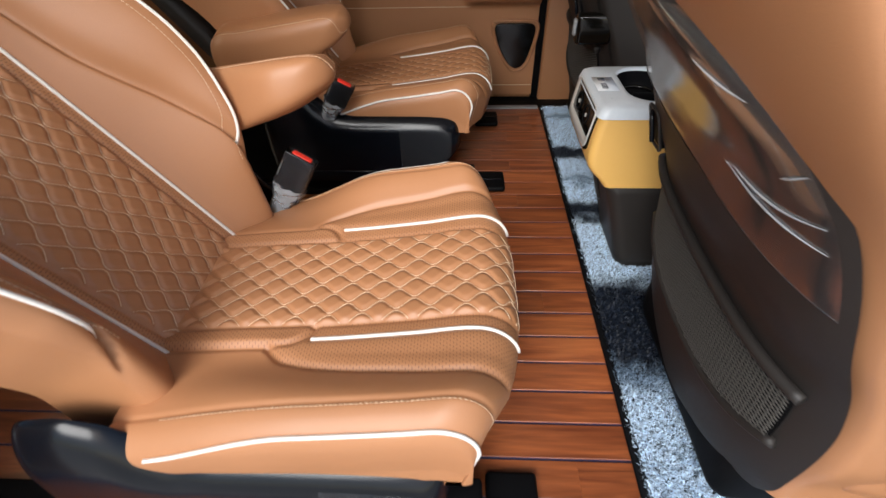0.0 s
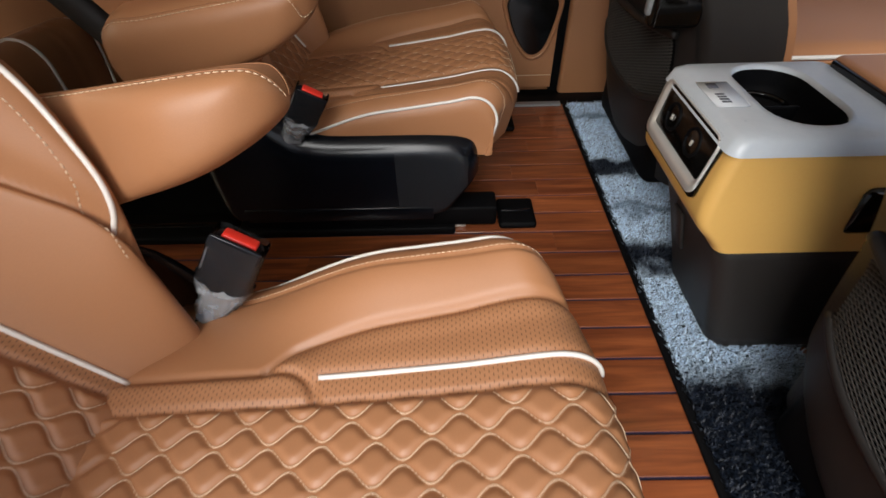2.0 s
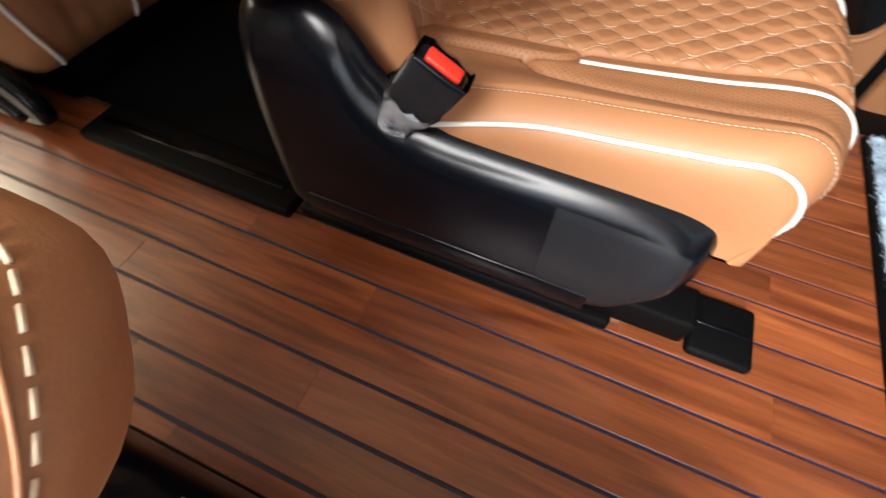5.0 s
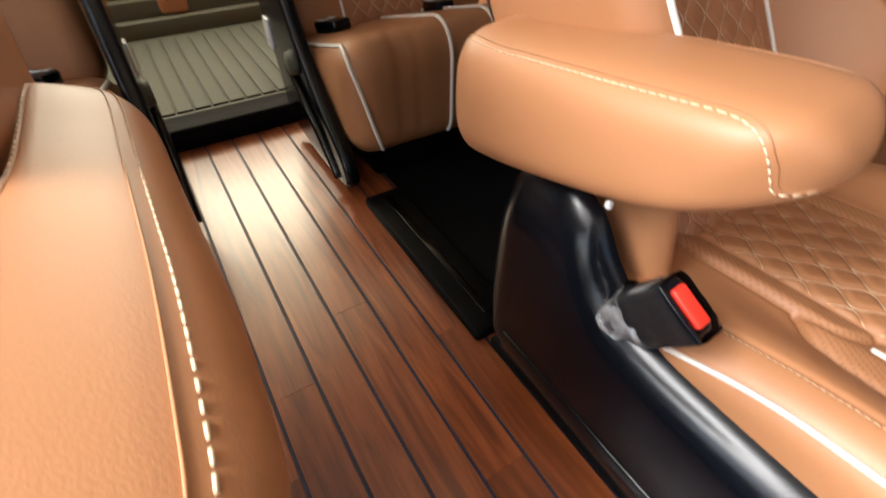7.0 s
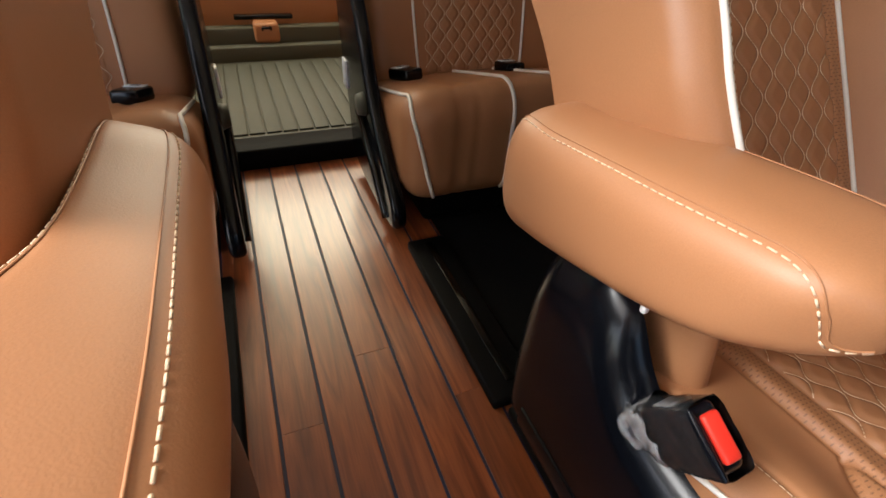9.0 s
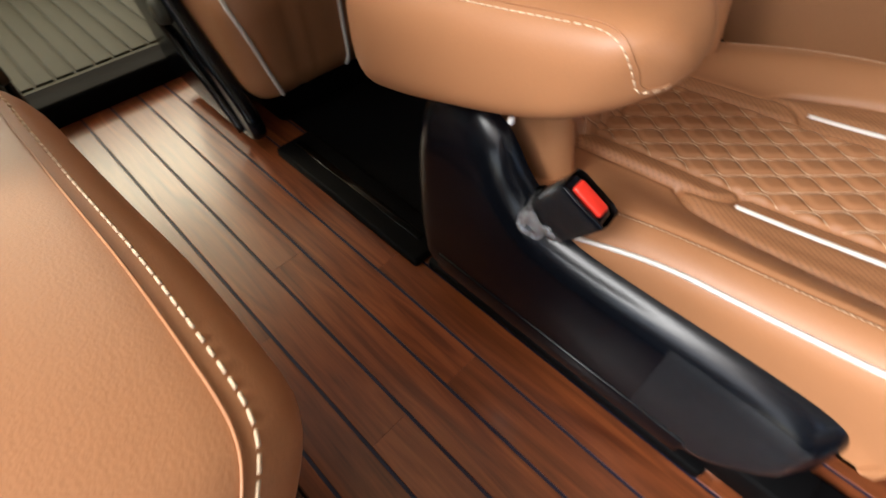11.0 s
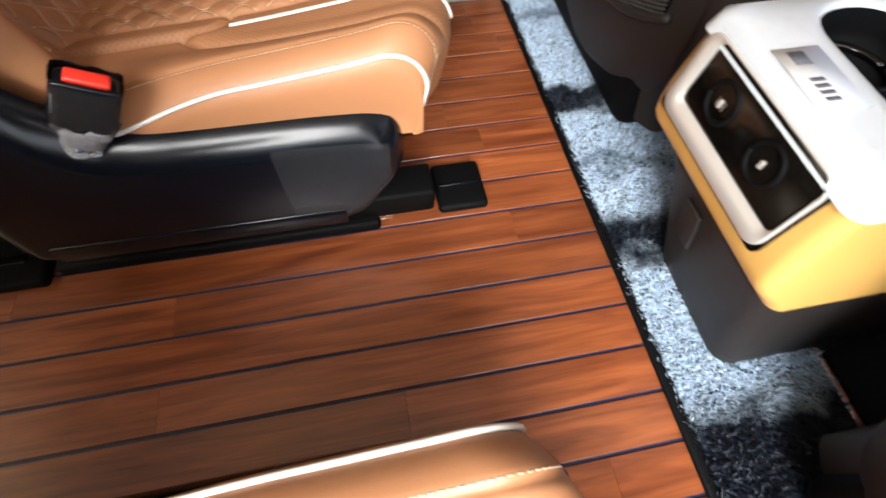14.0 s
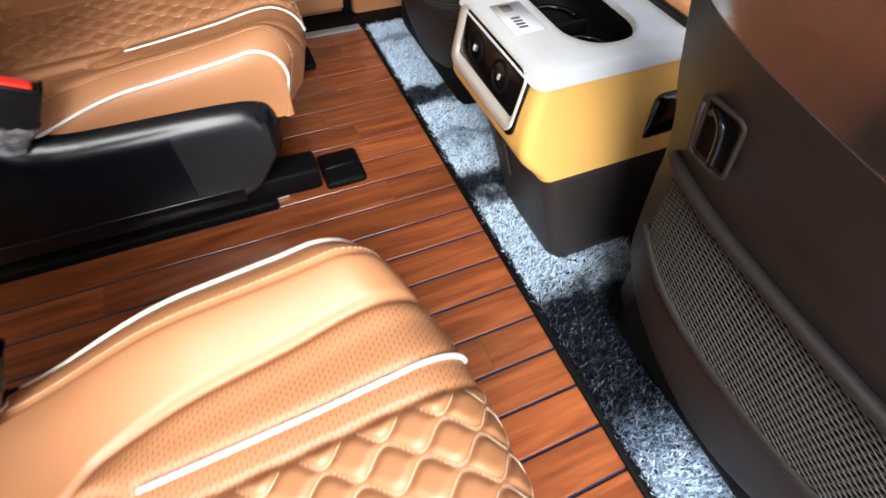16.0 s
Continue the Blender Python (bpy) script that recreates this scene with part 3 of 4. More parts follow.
def cover_mesh(low):
    """Runs along x; v from the lower rim over the outer face and the sloping shoulder to the inner rim. Outer face at +y."""
    xs = [-0.44 + 0.548 * (0.5 - 0.5 * math.cos(math.pi * i / 90)) for i in range(91)]

    def fn(x, v):
        zt, zb = lerp_table(x, COVER_TOP) - low * (0.2 + 0.8 * step(-0.18, -0.33, x)), lerp_table(x, COVER_LOW)
        end = math.sqrt(max(0, 1 - max(0, (-0.385 - x) / 0.055, (x - 0.07) / 0.038) ** 2))
        lobe = step(-0.20, -0.34, x)
        slope = 0.046 + 0.035 * lobe
        zr = max(zb + 0.01, zt - slope)
        if v < 0.15:
            s = v / 0.15
            y, z = -0.03 + 0.03 * math.sin(s * math.pi / 2), zb + 0.014 * (1 - math.cos(s * math.pi / 2))
        elif v < 0.5:
            s = (v - 0.15) / 0.35
            y, z = 0.0 + 0.002 * math.sin(s * math.pi), zb + 0.014 + (zr - zb - 0.014) * s
        else:
            q = (v - 0.5) / 0.5
            w = 0.045 - 0.008 * lobe
            y, z = -w * q ** 1.6, zr + (zt - zr) * (1 - (1 - q) ** 1.5)
        return Vector((x, -0.05 + (y + 0.05) * end, z))
    bm = sheet(fn, xs, spread(0, 1, 36))
    bmesh.ops.recalc_face_normals(bm, faces=bm.faces[:])
    film = sheet(lambda x, v: fn(x, v) + Vector((0, 0.0012 + 0.0008 * noise.noise(Vector((x * 40, v * 9, 0))), 0.0004)), spread(-0.055, 0.085, 40), spread(0.16, 0.62, 24))
    bmesh.ops.recalc_face_normals(film, faces=film.faces[:])
    return finish(bm, "side_cover", black_plastic), finish(film, "film", cover_film)


def obj(name, me, parent, label=""):
    ob = new(name, me)
    ob.parent = parent
    return tagged(ob, label)


BACK, BSTITCH = back_mesh(), back_stitches()
ARMS = {1: arm_meshes(1.4), -1: arm_meshes(1.0)}
COVERS = {1: cover_mesh(0.0), -1: cover_mesh(0.045)}


def captain_seat(yc, inner, dx_arm, dz_arm, recline, lift, label):
    """inner: +1 where the aisle lies at +y of the seat, -1 where it lies at -y."""
    SEAT["drop"], SEAT["wide"] = (0.034, 1.05) if inner > 0 else (0.0, 1.0)
    seat = thing("captain_seat", label, "seat", "second row captain seats", at=(0, yc, 0))
    cu = obj("cushion", cushion_mesh(), seat, "tan quilted leather seat cushion")
    cu.location = (0, 0, lift)
    obj("stitching", cushion_stitches(), cu, "beige wave stitching")
    for sg in (-1, 1):
        obj("piping", cushion_piping(sg, "inner"), cu, "white piping")
        obj("piping", cushion_piping(sg, "outer"), cu, "white piping")
        obj("topstitch", cushion_topstitch(sg), cu, "beige top stitching")
    ba = obj("backrest", BACK, seat, "tan quilted leather backrest")
    ba.location, ba.rotation_euler = BACK0, (0, radians(-recline), 0)
    obj("stitching", BSTITCH, ba, "beige wave stitching")
    for sg in (-1, 1):
        obj("piping", back_piping(sg, "inner"), ba, "white piping")
        obj("piping", back_piping(sg, "outer"), ba, "white piping")
        obj("topstitch", back_topstitch(sg), ba, "beige top stitching")
    arm = obj("armrest", ARMS[inner][0], seat, "tan leather padded armrest")
    pivot = Matrix.Translation((-0.3, 0, 0.44))
    tilt = Matrix.Rotation(radians(-18 if inner > 0 else 4), 4, "X")
    arm.matrix_local = Matrix.Translation((dx_arm, inner * (0.261 if inner > 0 else 0.272), dz_arm)) @ pivot @ tilt @ Matrix.Diagonal((1, 1.06, 0.95 if inner > 0 else 1, 1)) @ pivot.inverted()
    for me in ARMS[inner][1]:
        obj("seam", me, arm, "beige stitched seam")
    for me in ARMS[inner][2]:
        obj("fold", me, arm)
    for sg in (-1, 1):
        ob = obj("side_cover", COVERS[sg * inner][0], seat, "glossy black plastic side cover")
        ob.location = (0, sg * 0.288, 0)
        ob.scale = (1, sg, 1)
        obj("film", COVERS[sg * inner][1], ob, "clear protective film")
        part("lower_trim", rbox(-0.375, 0.015, -0.006, 0.0035, 0.058, 0.092, 0.003), black_plastic, ob)
    part("base", rbox(-0.36, 0.06, -0.235, 0.235, 0.06, 0.20, 0.02), rubber, seat, "black seat base under the cushion")
    sh = part("back_shell", rbox(-0.15, -0.09, -0.19, 0.19, 0.0, 0.66, 0.025), dark_plastic, seat, "dark plastic back shell")
    sh.location, sh.rotation_euler = BACK0, (0, radians(-recline), 0)
    for sg in (-1, 1):
        part("runner", rbox(-0.40, 0.15, sg * 0.23 - 0.03, sg * 0.23 + 0.03, 0.012, 0.062, 0.006), rubber, seat, "black steel seat runner")
    return seat


seat_near = captain_seat(0.492, 1, 0.010, 0.003, 34, 0.014, "tan quilted leather captain seat with white piping by the open door")
seat_far = captain_seat(1.402, -1, -0.032, -0.020, 36, -0.008, "tan quilted leather captain seat with white piping across the aisle")

pin = rbox(-0.003, 0.003, -0.003, 0.003, -0.004, 0.004, 0.002)
pin.transform(Matrix.Translation((-0.270, 1.108 - 1.402, 0.383)))
part("tag", pin, paper, seat_far, "small white plastic tag")


# ---- seat belt buckles ----
def buckle(m, label):
    b = thing("seat_belt_buckle", label, "seat belt buckle", "buckles")
    b.matrix_world = m
    part("housing", rbox(-0.026, 0.026, -0.013, 0.013, -0.075, -0.002, 0.006, 3), black_plastic, b, "black plastic buckle housing")
    part("rim", rbox(-0.027, 0.027, -0.015, -0.010, -0.014, 0.004, 0.002), black_plastic, b)
    part("button", rbox(-0.0185, 0.0185, -0.006, 0.0095, -0.008, 0.003, 0.003, 3), red_plastic, b, "red release button")
    part("stalk", rbox(-0.015, 0.015, -0.006, 0.006, -0.16, -0.07, 0.004), black_plastic, b, "black stalk")
    part("tag", rbox(-0.0275, -0.0262, -0.009, 0.009, -0.05, -0.022, 0.0), paper, b, "white paper tag")

    def wrap(u, a):
        c, d = math.cos(a), math.sin(a)
        k = max(abs(c), abs(d)) ** 0.75
        w = 1 - 0.35 * step(-0.06, -0.10, u)
        p = Vector((0.0295 * c / k * w, 0.0165 * d / k * w, u))
        crumple = 0.0012 + 0.0028 * step(-0.03, -0.075, u)
        return p + crumple * Vector(noise.noise_vector(p * 95)) + 0.5 * crumple * Vector(noise.noise_vector(p * 260))
    film = sheet(wrap, spread(-0.115, 0.001, 30), [2 * math.pi * k / 44 for k in range(44)], close_v=True)
    part("wrapper", film, wrapper_film, b, "clear crinkled plastic wrapper", smooth=False)
    # crumpled end of the wrapper, its bright glints drawn by the white haze
    tail = sheet(lambda u, a: wrap(u, a) * (1.06 + 0.05 * math.sin(a * 3)) + Vector((0, 0, 0.004)), spread(-0.118, -0.062, 14), [2 * math.pi * k / 36 for k in range(36)], close_v=True)
    part("wrapper_end", tail, glint_film, b, "crumpled whitish end of the wrapper, its glints put in as haze", smooth=False)
    return b


buckle(pose(-0.181, 0.735, 0.357, -12, 30, -8) @ Matrix.Scale(1.04, 4), "black seat belt buckle with red button in plastic film")
buckle(pose(-0.179, 1.112, 0.343, 12, 32, 8) @ Matrix.Scale(0.95, 4), "black seat belt buckle with red button beside the cushion")


# ---- seat rails on the floor ----
def rail(y, x0, x1, w, label):
    r = thing("floor_rail", label, "rail", "floor rails")
    part("channel", rbox(x0, x1, y - w / 2, y + w / 2, -0.004, 0.018, 0.006), rubber, r, "black plastic rail cover")
    part("slot", rbox(x0 + 0.02, x1 - 0.03, y - 0.008, y + 0.008, 0.017, 0.0205, 0.001), gloss_black, r, "dark slot")
    return r


for yc, side in ((1.155, 1), (1.63, -1), (0.245, 1), (0.72, -1)):
    rail(yc, -0.85, -0.43, 0.085, "black floor rail behind a captain seat")
    rail(yc + side * 0.014, -0.42, 0.06, 0.08, "black floor rail under a captain seat")
    cap = thing("rail_end_cap", "black plastic end cap at the front of a floor rail", "cap", "rail end caps")
    ym = yc + side * 0.03
    plate = part("plate", rbox(0.157, 0.24, ym - 0.047, ym + 0.047, 0.0, 0.018, 0.008, 3), rubber, cap)
    part("ridge", rbox(0.165, 0.232, ym - 0.003, ym + 0.003, 0.017, 0.0195, 0.001), black_plastic, plate)
    lug = part("lug", rbox(0.085, 0.15, ym - 0.03, ym + 0.03, 0.0, 0.030, 0.006), black_plastic, cap, "glossy black latch block")
    part("latch_pin", tube([(0.088, ym - 0.02, 0.034), (0.146, ym - 0.02, 0.034)], 0.004, 8), black_plastic, lug)
    part("tab", rbox(0.05, 0.084, ym - 0.034, ym - 0.012, 0.0, 0.014, 0.002), silver, cap, "steel tab")


# ---- centre console ----
console = thing("centre_console", "tan and black rear centre console with silver top and cup holders", "console")


def console_ring(z, inset=0.0):
    """Plan outline of the console at height z: rear edge, sides and front."""
    xr = lerp_table(z, [(0.0, 0.482), (0.232, 0.412), (0.28, 0.3745), (0.30, 0.372), (0.40, 0.386)])
    y0, y1 = lerp_table(z, [(0.0, 0.812), (0.235, 0.822), (0.40, 0.838)]) + inset, lerp_table(z, [(0.0, 1.02), (0.235, 1.064), (0.40, 1.056)]) - inset
    return xr + inset, 0.80, y0, y1


def ring_point(x0, x1, y0, y1, r, k):
    corners = ((x1 - r, y1 - r, 0), (x0 + r, y1 - r, 90), (x0 + r, y0 + r, 180), (x1 - r, y0 + r, 270))
    cx, cy, a0 = corners[k // 8]
    a = radians(a0 + 90 * (k % 8) / 7)
    return Vector((cx + r * math.cos(a), cy + r * math.sin(a), 0))


def shell(zs, inset=0.0, r=0.03, cap=True):
    bm = bmesh.new()

    def fn(z, k):
        p = ring_point(*console_ring(z, inset), r, k)
        p.z = z
        return p
    sheet(fn, zs, list(range(32)), into=bm, close_v=True)
    if cap:
        for z, flip in ((zs[0], False), (zs[-1], True)):
            vs = [v for v in bm.verts if abs(v.co.z - z) < 1e-6]
            if len(vs) == 32:
                f = bm.faces.new(vs)
    bmesh.ops.recalc_face_normals(bm, faces=bm.faces[:])
    return bm


part("lower_body", shell(spread(0.004, 0.236, 8), 0.006), dark_plastic, console, "black plastic lower body")
part("upper_body", shell(spread(0.232, 0.396, 18), r=0.016, cap=False), mustard, console, "mustard tan upper body")


def top_plate():
    """Plate with a long rounded recess for two cups; its rear edge rolls down over the back."""
    bm = bmesh.new()
    x0, x1, y0, y1, zt = 0.383, 0.60, 0.836, 1.054, 0.403
    rx0, rx1, ry0, ry1 = 0.443, 0.545, 0.862, 1.034
    rows = []
    for x0_, x1_, y0_, y1_, r, z in ((x0 - 0.008, x1, y0 - 0.004, y1 + 0.005, 0.017, zt - 0.022), (x0 - 0.002, x1, y0 - 0.001, y1 + 0.002, 0.017, zt - 0.006), (x0 + 0.007, x1, y0 + 0.006, y1 - 0.006, 0.016, zt),
                                     (rx0 - 0.006, rx1 + 0.006, ry0 - 0.006, ry1 + 0.006, 0.05, zt), (rx0 - 0.002, rx1 + 0.002, ry0 - 0.002, ry1 + 0.002, 0.049, zt + 0.003), (rx0, rx1, ry0, ry1, 0.048, zt - 0.004)):
        ring = []
        for k in range(32):
            p = ring_point(x0_, x1_, y0_, y1_, r, k)
            p.z = z
            ring.append(bm.verts.new(p))
        rows.append(ring)
    for a, b in zip(rows, rows[1:]):
        for k in range(32):
            bm.faces.new((a[k], a[(k + 1) % 32], b[(k + 1) % 32], b[k])).smooth = True
    bmesh.ops.recalc_face_normals(bm, faces=bm.faces[:])
    return bm


def cup_well():
    bm = bmesh.new()
    rows = []
    for inset, z in ((0, 0.399), (0.003, 0.38), (0.006, 0.362)):
        rows.append([bm.verts.new(ring_point(0.443 + inset, 0.545 - inset, 0.862 + inset, 1.034 - inset, 0.048 - inset, k) + Vector((0, 0, z))) for k in range(32)])
    for a, b in zip(rows, rows[1:]):
        for k in range(32):
            bm.faces.new((a[k], a[(k + 1) % 32], b[(k + 1) % 32], b[k]))
    bm.faces.new(rows[-1])
    return bm


def cup_ring(cx, cy, r):
    bm = bmesh.new()
    tube([Vector((cx + r * math.cos(a), cy + r * math.sin(a), 0.366)) for a in spread(0, 2 * math.pi, 28)], 0.004, 6, bm)
    return bm


plate = part("top_plate", top_plate(), pale_film, console, "silver top plate under milky protective film")
well = part("cup_well", cup_well(), rubber, console, "black cup holder recess")
for cy in (0.905, 0.99):
    part("cup_ring", cup_ring(0.494, cy, 0.037), gloss_black, well, "black cup holder ring")
part("cup_divider", rbox(0.47, 0.52, 0.945, 0.951, 0.362, 0.385, 0.002), rubber, well)
lid = part("armrest_lid", rbox(0.602, 0.86, 0.85, 1.04, 0.37, 0.418, 0.012, 3), leather, console, "tan armrest lid with a dark front edge")
part("lid_edge", rbox(0.598, 0.606, 0.86, 1.03, 0.39, 0.412, 0.002), gloss_black, lid)
part("side_pocket", rbox(0.565, 0.66, 0.820, 0.84, 0.262, 0.335, 0.010), gloss_black, console, "black side opening")

# control panel on the sloping rear face
PANEL = Matrix.Translation((0.3735, 0.953, 0.345)) @ Matrix.Rotation(radians(9), 4, "Y")


def on_panel(bm):
    bm.transform(PANEL)
    return bm


bm = bmesh.new()
rows = []
for y0, y1, z0, z1, r, d in ((-0.094, 0.088, -0.042, 0.045, 0.016, 0.006), (-0.094, 0.088, -0.042, 0.045, 0.016, -0.003), (-0.0925, 0.0865, -0.0405, 0.044, 0.015, -0.0045),
                             (-0.092, 0.070, -0.0205, 0.0438, 0.011, -0.0045), (-0.0915, 0.0685, -0.019, 0.0435, 0.010, 0.003)):
    rows.append([bm.verts.new((d, p.x, p.y)) for p in (ring_point(y0, y1, z0, z1, r, k) for k in range(32))])
for a, b in zip(rows, rows[1:]):
    for k in range(32):
        bm.faces.new((a[k], a[(k + 1) % 32], b[(k + 1) % 32], b[k]))
bmesh.ops.recalc_face_normals(bm, faces=bm.faces[:])
bezel = part("bezel", on_panel(bm), silver, console, "satin silver bezel")
part("panel_gap", on_panel(rbox(-0.0022, 0.004, -0.096, 0.0895, -0.0435, 0.047, 0.006)), gloss_black, console, "dark gap round the bezel")
screen = part("control_panel", on_panel(rbox(-0.0035, 0.006, -0.0918, 0.0695, -0.0205, 0.0437, 0.003)), gloss_black, console, "gloss black control panel")
for cy, r in ((-0.042, 0.018), (0.028, 0.018)):
    bm = bmesh.new()
    tube([Vector((-0.003, cy + r * math.cos(a), 0.010 + r * math.sin(a))) for a in spread(0, 2 * math.pi, 30)], 0.003, 6, bm)
    part("socket_ring", on_panel(bm), rubber, screen, "dark round socket cover")
    part("socket_mark", on_panel(rbox(-0.006, -0.003, cy - 0.002, cy + 0.002, 0.005, 0.013, 0.001)), silver, screen, "pale printed mark")
for dy in (-0.012, 0.0, 0.012):
    part("panel_mark", on_panel(rbox(-0.0035, -0.002, 0.028 + dy * 0.4 - 0.001, 0.028 + dy * 0.4 + 0.001, 0.004, 0.014, 0.0005)), silver, screen)
hatch = rbox(-0.0025, 0.004, -0.017, 0.017, -0.042, 0.042, 0.003)
hatch.transform(Matrix.Translation((0.443, 0.972, 0.15)) @ Matrix.Rotation(radians(-16.8), 4, "Y"))
part("hatch", hatch, dark_plastic, console, "small moulded hatch")
# paper label under the film: a square code patch and short bars
bm = rbox(0.388, 0.430, 0.915, 0.985, 0.4035, 0.4045, 0.0)
label = part("sticker", bm, paper, console, "white paper label")
part("label_patch", rbox(0.398, 0.412, 0.965, 0.98, 0.4045, 0.4050, 0.0), ink, label)
for k in range(4):
    part("label_bar", rbox(0.399, 0.411, 0.925 + 0.007 * k, 0.929 + 0.007 * k, 0.4045, 0.4050, 0.0), ink, label)

# ---- front seats ----
def front_x(z):
    return lerp_table(z, [(0.04, 0.495), (0.2, 0.472), (0.33, 0.46), (0.40, 0.44), (0.46, 0.41), (0.58, 0.36), (0.66, 0.305), (0.75, 0.25), (0.9, 0.18)])


def front_half(z):
    return lerp_table(z, [(0.075, 0.09), (0.095, 0.165), (0.13, 0.212), (0.2, 0.242), (0.33, 0.252), (0.5, 0.248), (0.58, 0.235), (0.62, 0.212), (0.66, 0.17), (0.69, 0.08), (0.70, 0.02)])


def front_panel(u, v, off=0.0):
    return Vector((front_x(u) + 0.03 * abs(v) ** 5 - 0.008 * math.cos(v * math.pi / 2) - off, front_half(u) * v, u))


def front_seat(yc, out, label):
    """out: +1 where the door lies at +y."""
    s = thing("front_seat", label, "seat", "front seats", at=(0, yc, 0))

    def body(u, v):
        a = abs(v)
        w = 0.262 - 0.05 * step(0.65, 0.9, u) - 0.03 * step(0.3, 0.16, u)
        y = w * math.sin(min(1, a) * math.pi / 2)
        back = 0.05 * (1 - math.cos(min(1, a) * math.pi / 2)) + max(0, a - 1) * 0.14
        return Vector((front_x(u) + 0.004 + back, math.copysign(y, v), u))
    part("seat_back", sheet(body, spread(0.14, 0.9, 40), spread(-2, 2, 60)), leather, s, "tan leather seat back")
    part("inner_shell", sheet(lambda u, v: body(u, v * -out) + Vector((-0.002, -out * 0.004, 0)), spread(0.06, 0.56, 30), spread(0.3, 1.9, 30)), dark_plastic, s, "dark plastic inner side shell")
    panel = part("back_panel", sheet(front_panel, spread(0.075, 0.70, 70), spread(-1, 1, 40)), dark_plastic, s, "dark brown plastic back panel")
    part("lower_cover", rbox(0.49, 0.60, -0.2, 0.2, 0.03, 0.2, 0.03, 3), rubber, s, "black lower cover")
    # net pocket: woven diamond lattice below a thick rim
    def top(v):
        return 0.362 + 0.012 * v * out * -1 + 0.012 * v * v

    def low(v):
        return 0.215 + 0.075 * abs(v) ** 2.6
    net = bmesh.new()
    for sg in (-1, 1):
        for k in range(-50, 130):
            run = []
            for i in range(40):
                v = -0.84 + 1.68 * i / 39
                z = 0.20 + 0.0062 * k + sg * v * 0.10
                if low(v) < z < top(v):
                    run.append(front_panel(z, v, 0.006))
                elif len(run) > 1:
                    tube(run, 0.0010, 4, net, cap=False)
                    run = []
                else:
                    run = []
            if len(run) > 1:
                tube(run, 0.0010, 4, net, cap=False)
    pocket = part("net_pocket", net, net_cord, s, "grey-brown woven net pocket")
    part("pocket_backing", sheet(lambda u, v: front_panel(low(v) + (top(v) - low(v)) * u, v, 0.003), spread(0, 1, 12), spread(-0.85, 0.85, 40)), trim_black, pocket)
    part("pocket_rim", tube([front_panel(top(v), v, 0.006) for v in spread(-0.88, 0.88, 50)], 0.0075, 10), dark_plastic, pocket, "dark moulded pocket rim")
    rim = [front_panel(low(v) - 0.004, v, 0.004) for v in spread(-0.88, 0.88, 50)]
    part("pocket_edge", tube(rim, 0.007, 10), dark_plastic, pocket, "dark moulded pocket edge")
    # bag hook in its recess
    hv = -out * 0.66
    c = front_panel(0.468, hv, 0.0)
    recess = part("hook_recess", rbox(-0.004, 0.006, -0.018, 0.018, -0.032, 0.028, 0.004, 3, m=Matrix.Translation(c) @ Matrix.Rotation(radians(-17), 4, "Y")), rubber, s, "black hook recess")
    rimpts = [Matrix.Translation(c) @ Matrix.Rotation(radians(-17), 4, "Y") @ Vector((-0.005, p.x, p.y)) for p in [ring_point(-0.02, 0.02, -0.034, 0.03, 0.008, k % 32) for k in range(33)]]
    part("recess_rim", tube(rimpts, 0.0025, 6), dark_plastic, recess)
    hook = [c + Vector((-0.006, 0.012, 0.012)), c + Vector((-0.012, 0.006, 0.02)), c + Vector((-0.016, -0.006, 0.016)), c + Vector((-0.013, -0.010, 0.0)), c + Vector((-0.008, -0.011, -0.02))]
    part("hook", tube(smooth_path(hook), 0.0035, 8), black_plastic, recess, "black plastic bag hook")
    # protective film over the upper half
    def film(u, v):
        w = noise.noise(Vector((u * 5, v * 2.4, 3.1))) * 0.0007 + max(0, noise.noise(Vector((u * 9 + v * 4, v * 3, 1.7)))) ** 2 * 0.0012
        lo = 0.505 + 0.05 * (0.5 + 0.5 * v * -out)
        z = lo + (0.69 - lo) * u
        return front_panel(z, v * 0.97, 0.006 + w)
    part("film", sheet(film, spread(0, 1, 60), spread(-1, 1, 60)), clear_film, s, "clear wrinkled protective film")
    part("film_edge", tube([film(0, v) for v in spread(-1, 1, 60)], 0.0008, 5), wrapper_film, s, "rolled edge of the film")
    # creases as pale tubes, which paint the bright streaks on the film
    for u0, u1, v0, v1, sag in ((0.42, 0.36, 0.98, 0.55, 0.04), (0.30, 0.34, 0.97, 0.50, 0.03), (0.78, 0.84, 0.9, 0.66, 0.01), (0.60, 0.52, 0.99, 0.86, 0.0)):
        fold = [film(u0 + (u1 - u0) * q - sag * math.sin(math.pi * q), out * (v0 + (v1 - v0) * q)) + Vector((-0.0012, 0, 0)) for q in spread(0, 1, 40)]
        part("film_fold_glint", tube(fold, lambda q: 0.0004 + 0.0009 * math.sin(math.pi * q), 6), glint_film, s, "crease in the film with its bright streak painted whitish")
    cu = part("cushion", rbox(0.56, 1.10, -0.25, 0.25, 0.16, 0.36, 0.05, 4), leather, s, "tan leather cushion")
    for sg in (-1, 1):
        part("piping", tube([Vector((x, sg * 0.243, 0.345)) for x in spread(0.6, 1.05, 10)], 0.004, 8), white_piping, cu, "white piping")
    part("base", rbox(0.6, 1.05, -0.2, 0.2, 0.0, 0.17, 0.02), rubber, s, "black seat base")
    return s


front_seat(0.474, -1, "front seat with dark plastic back panel, net pocket and film")
seat = front_seat(1.44, 1, "front seat with dark plastic back panel beside the console")
base = part("lever_base", rbox(0.385, 0.47, -0.262, -0.225, 0.405, 0.475, 0.010, 3), gloss_black, seat, "black lever surround")
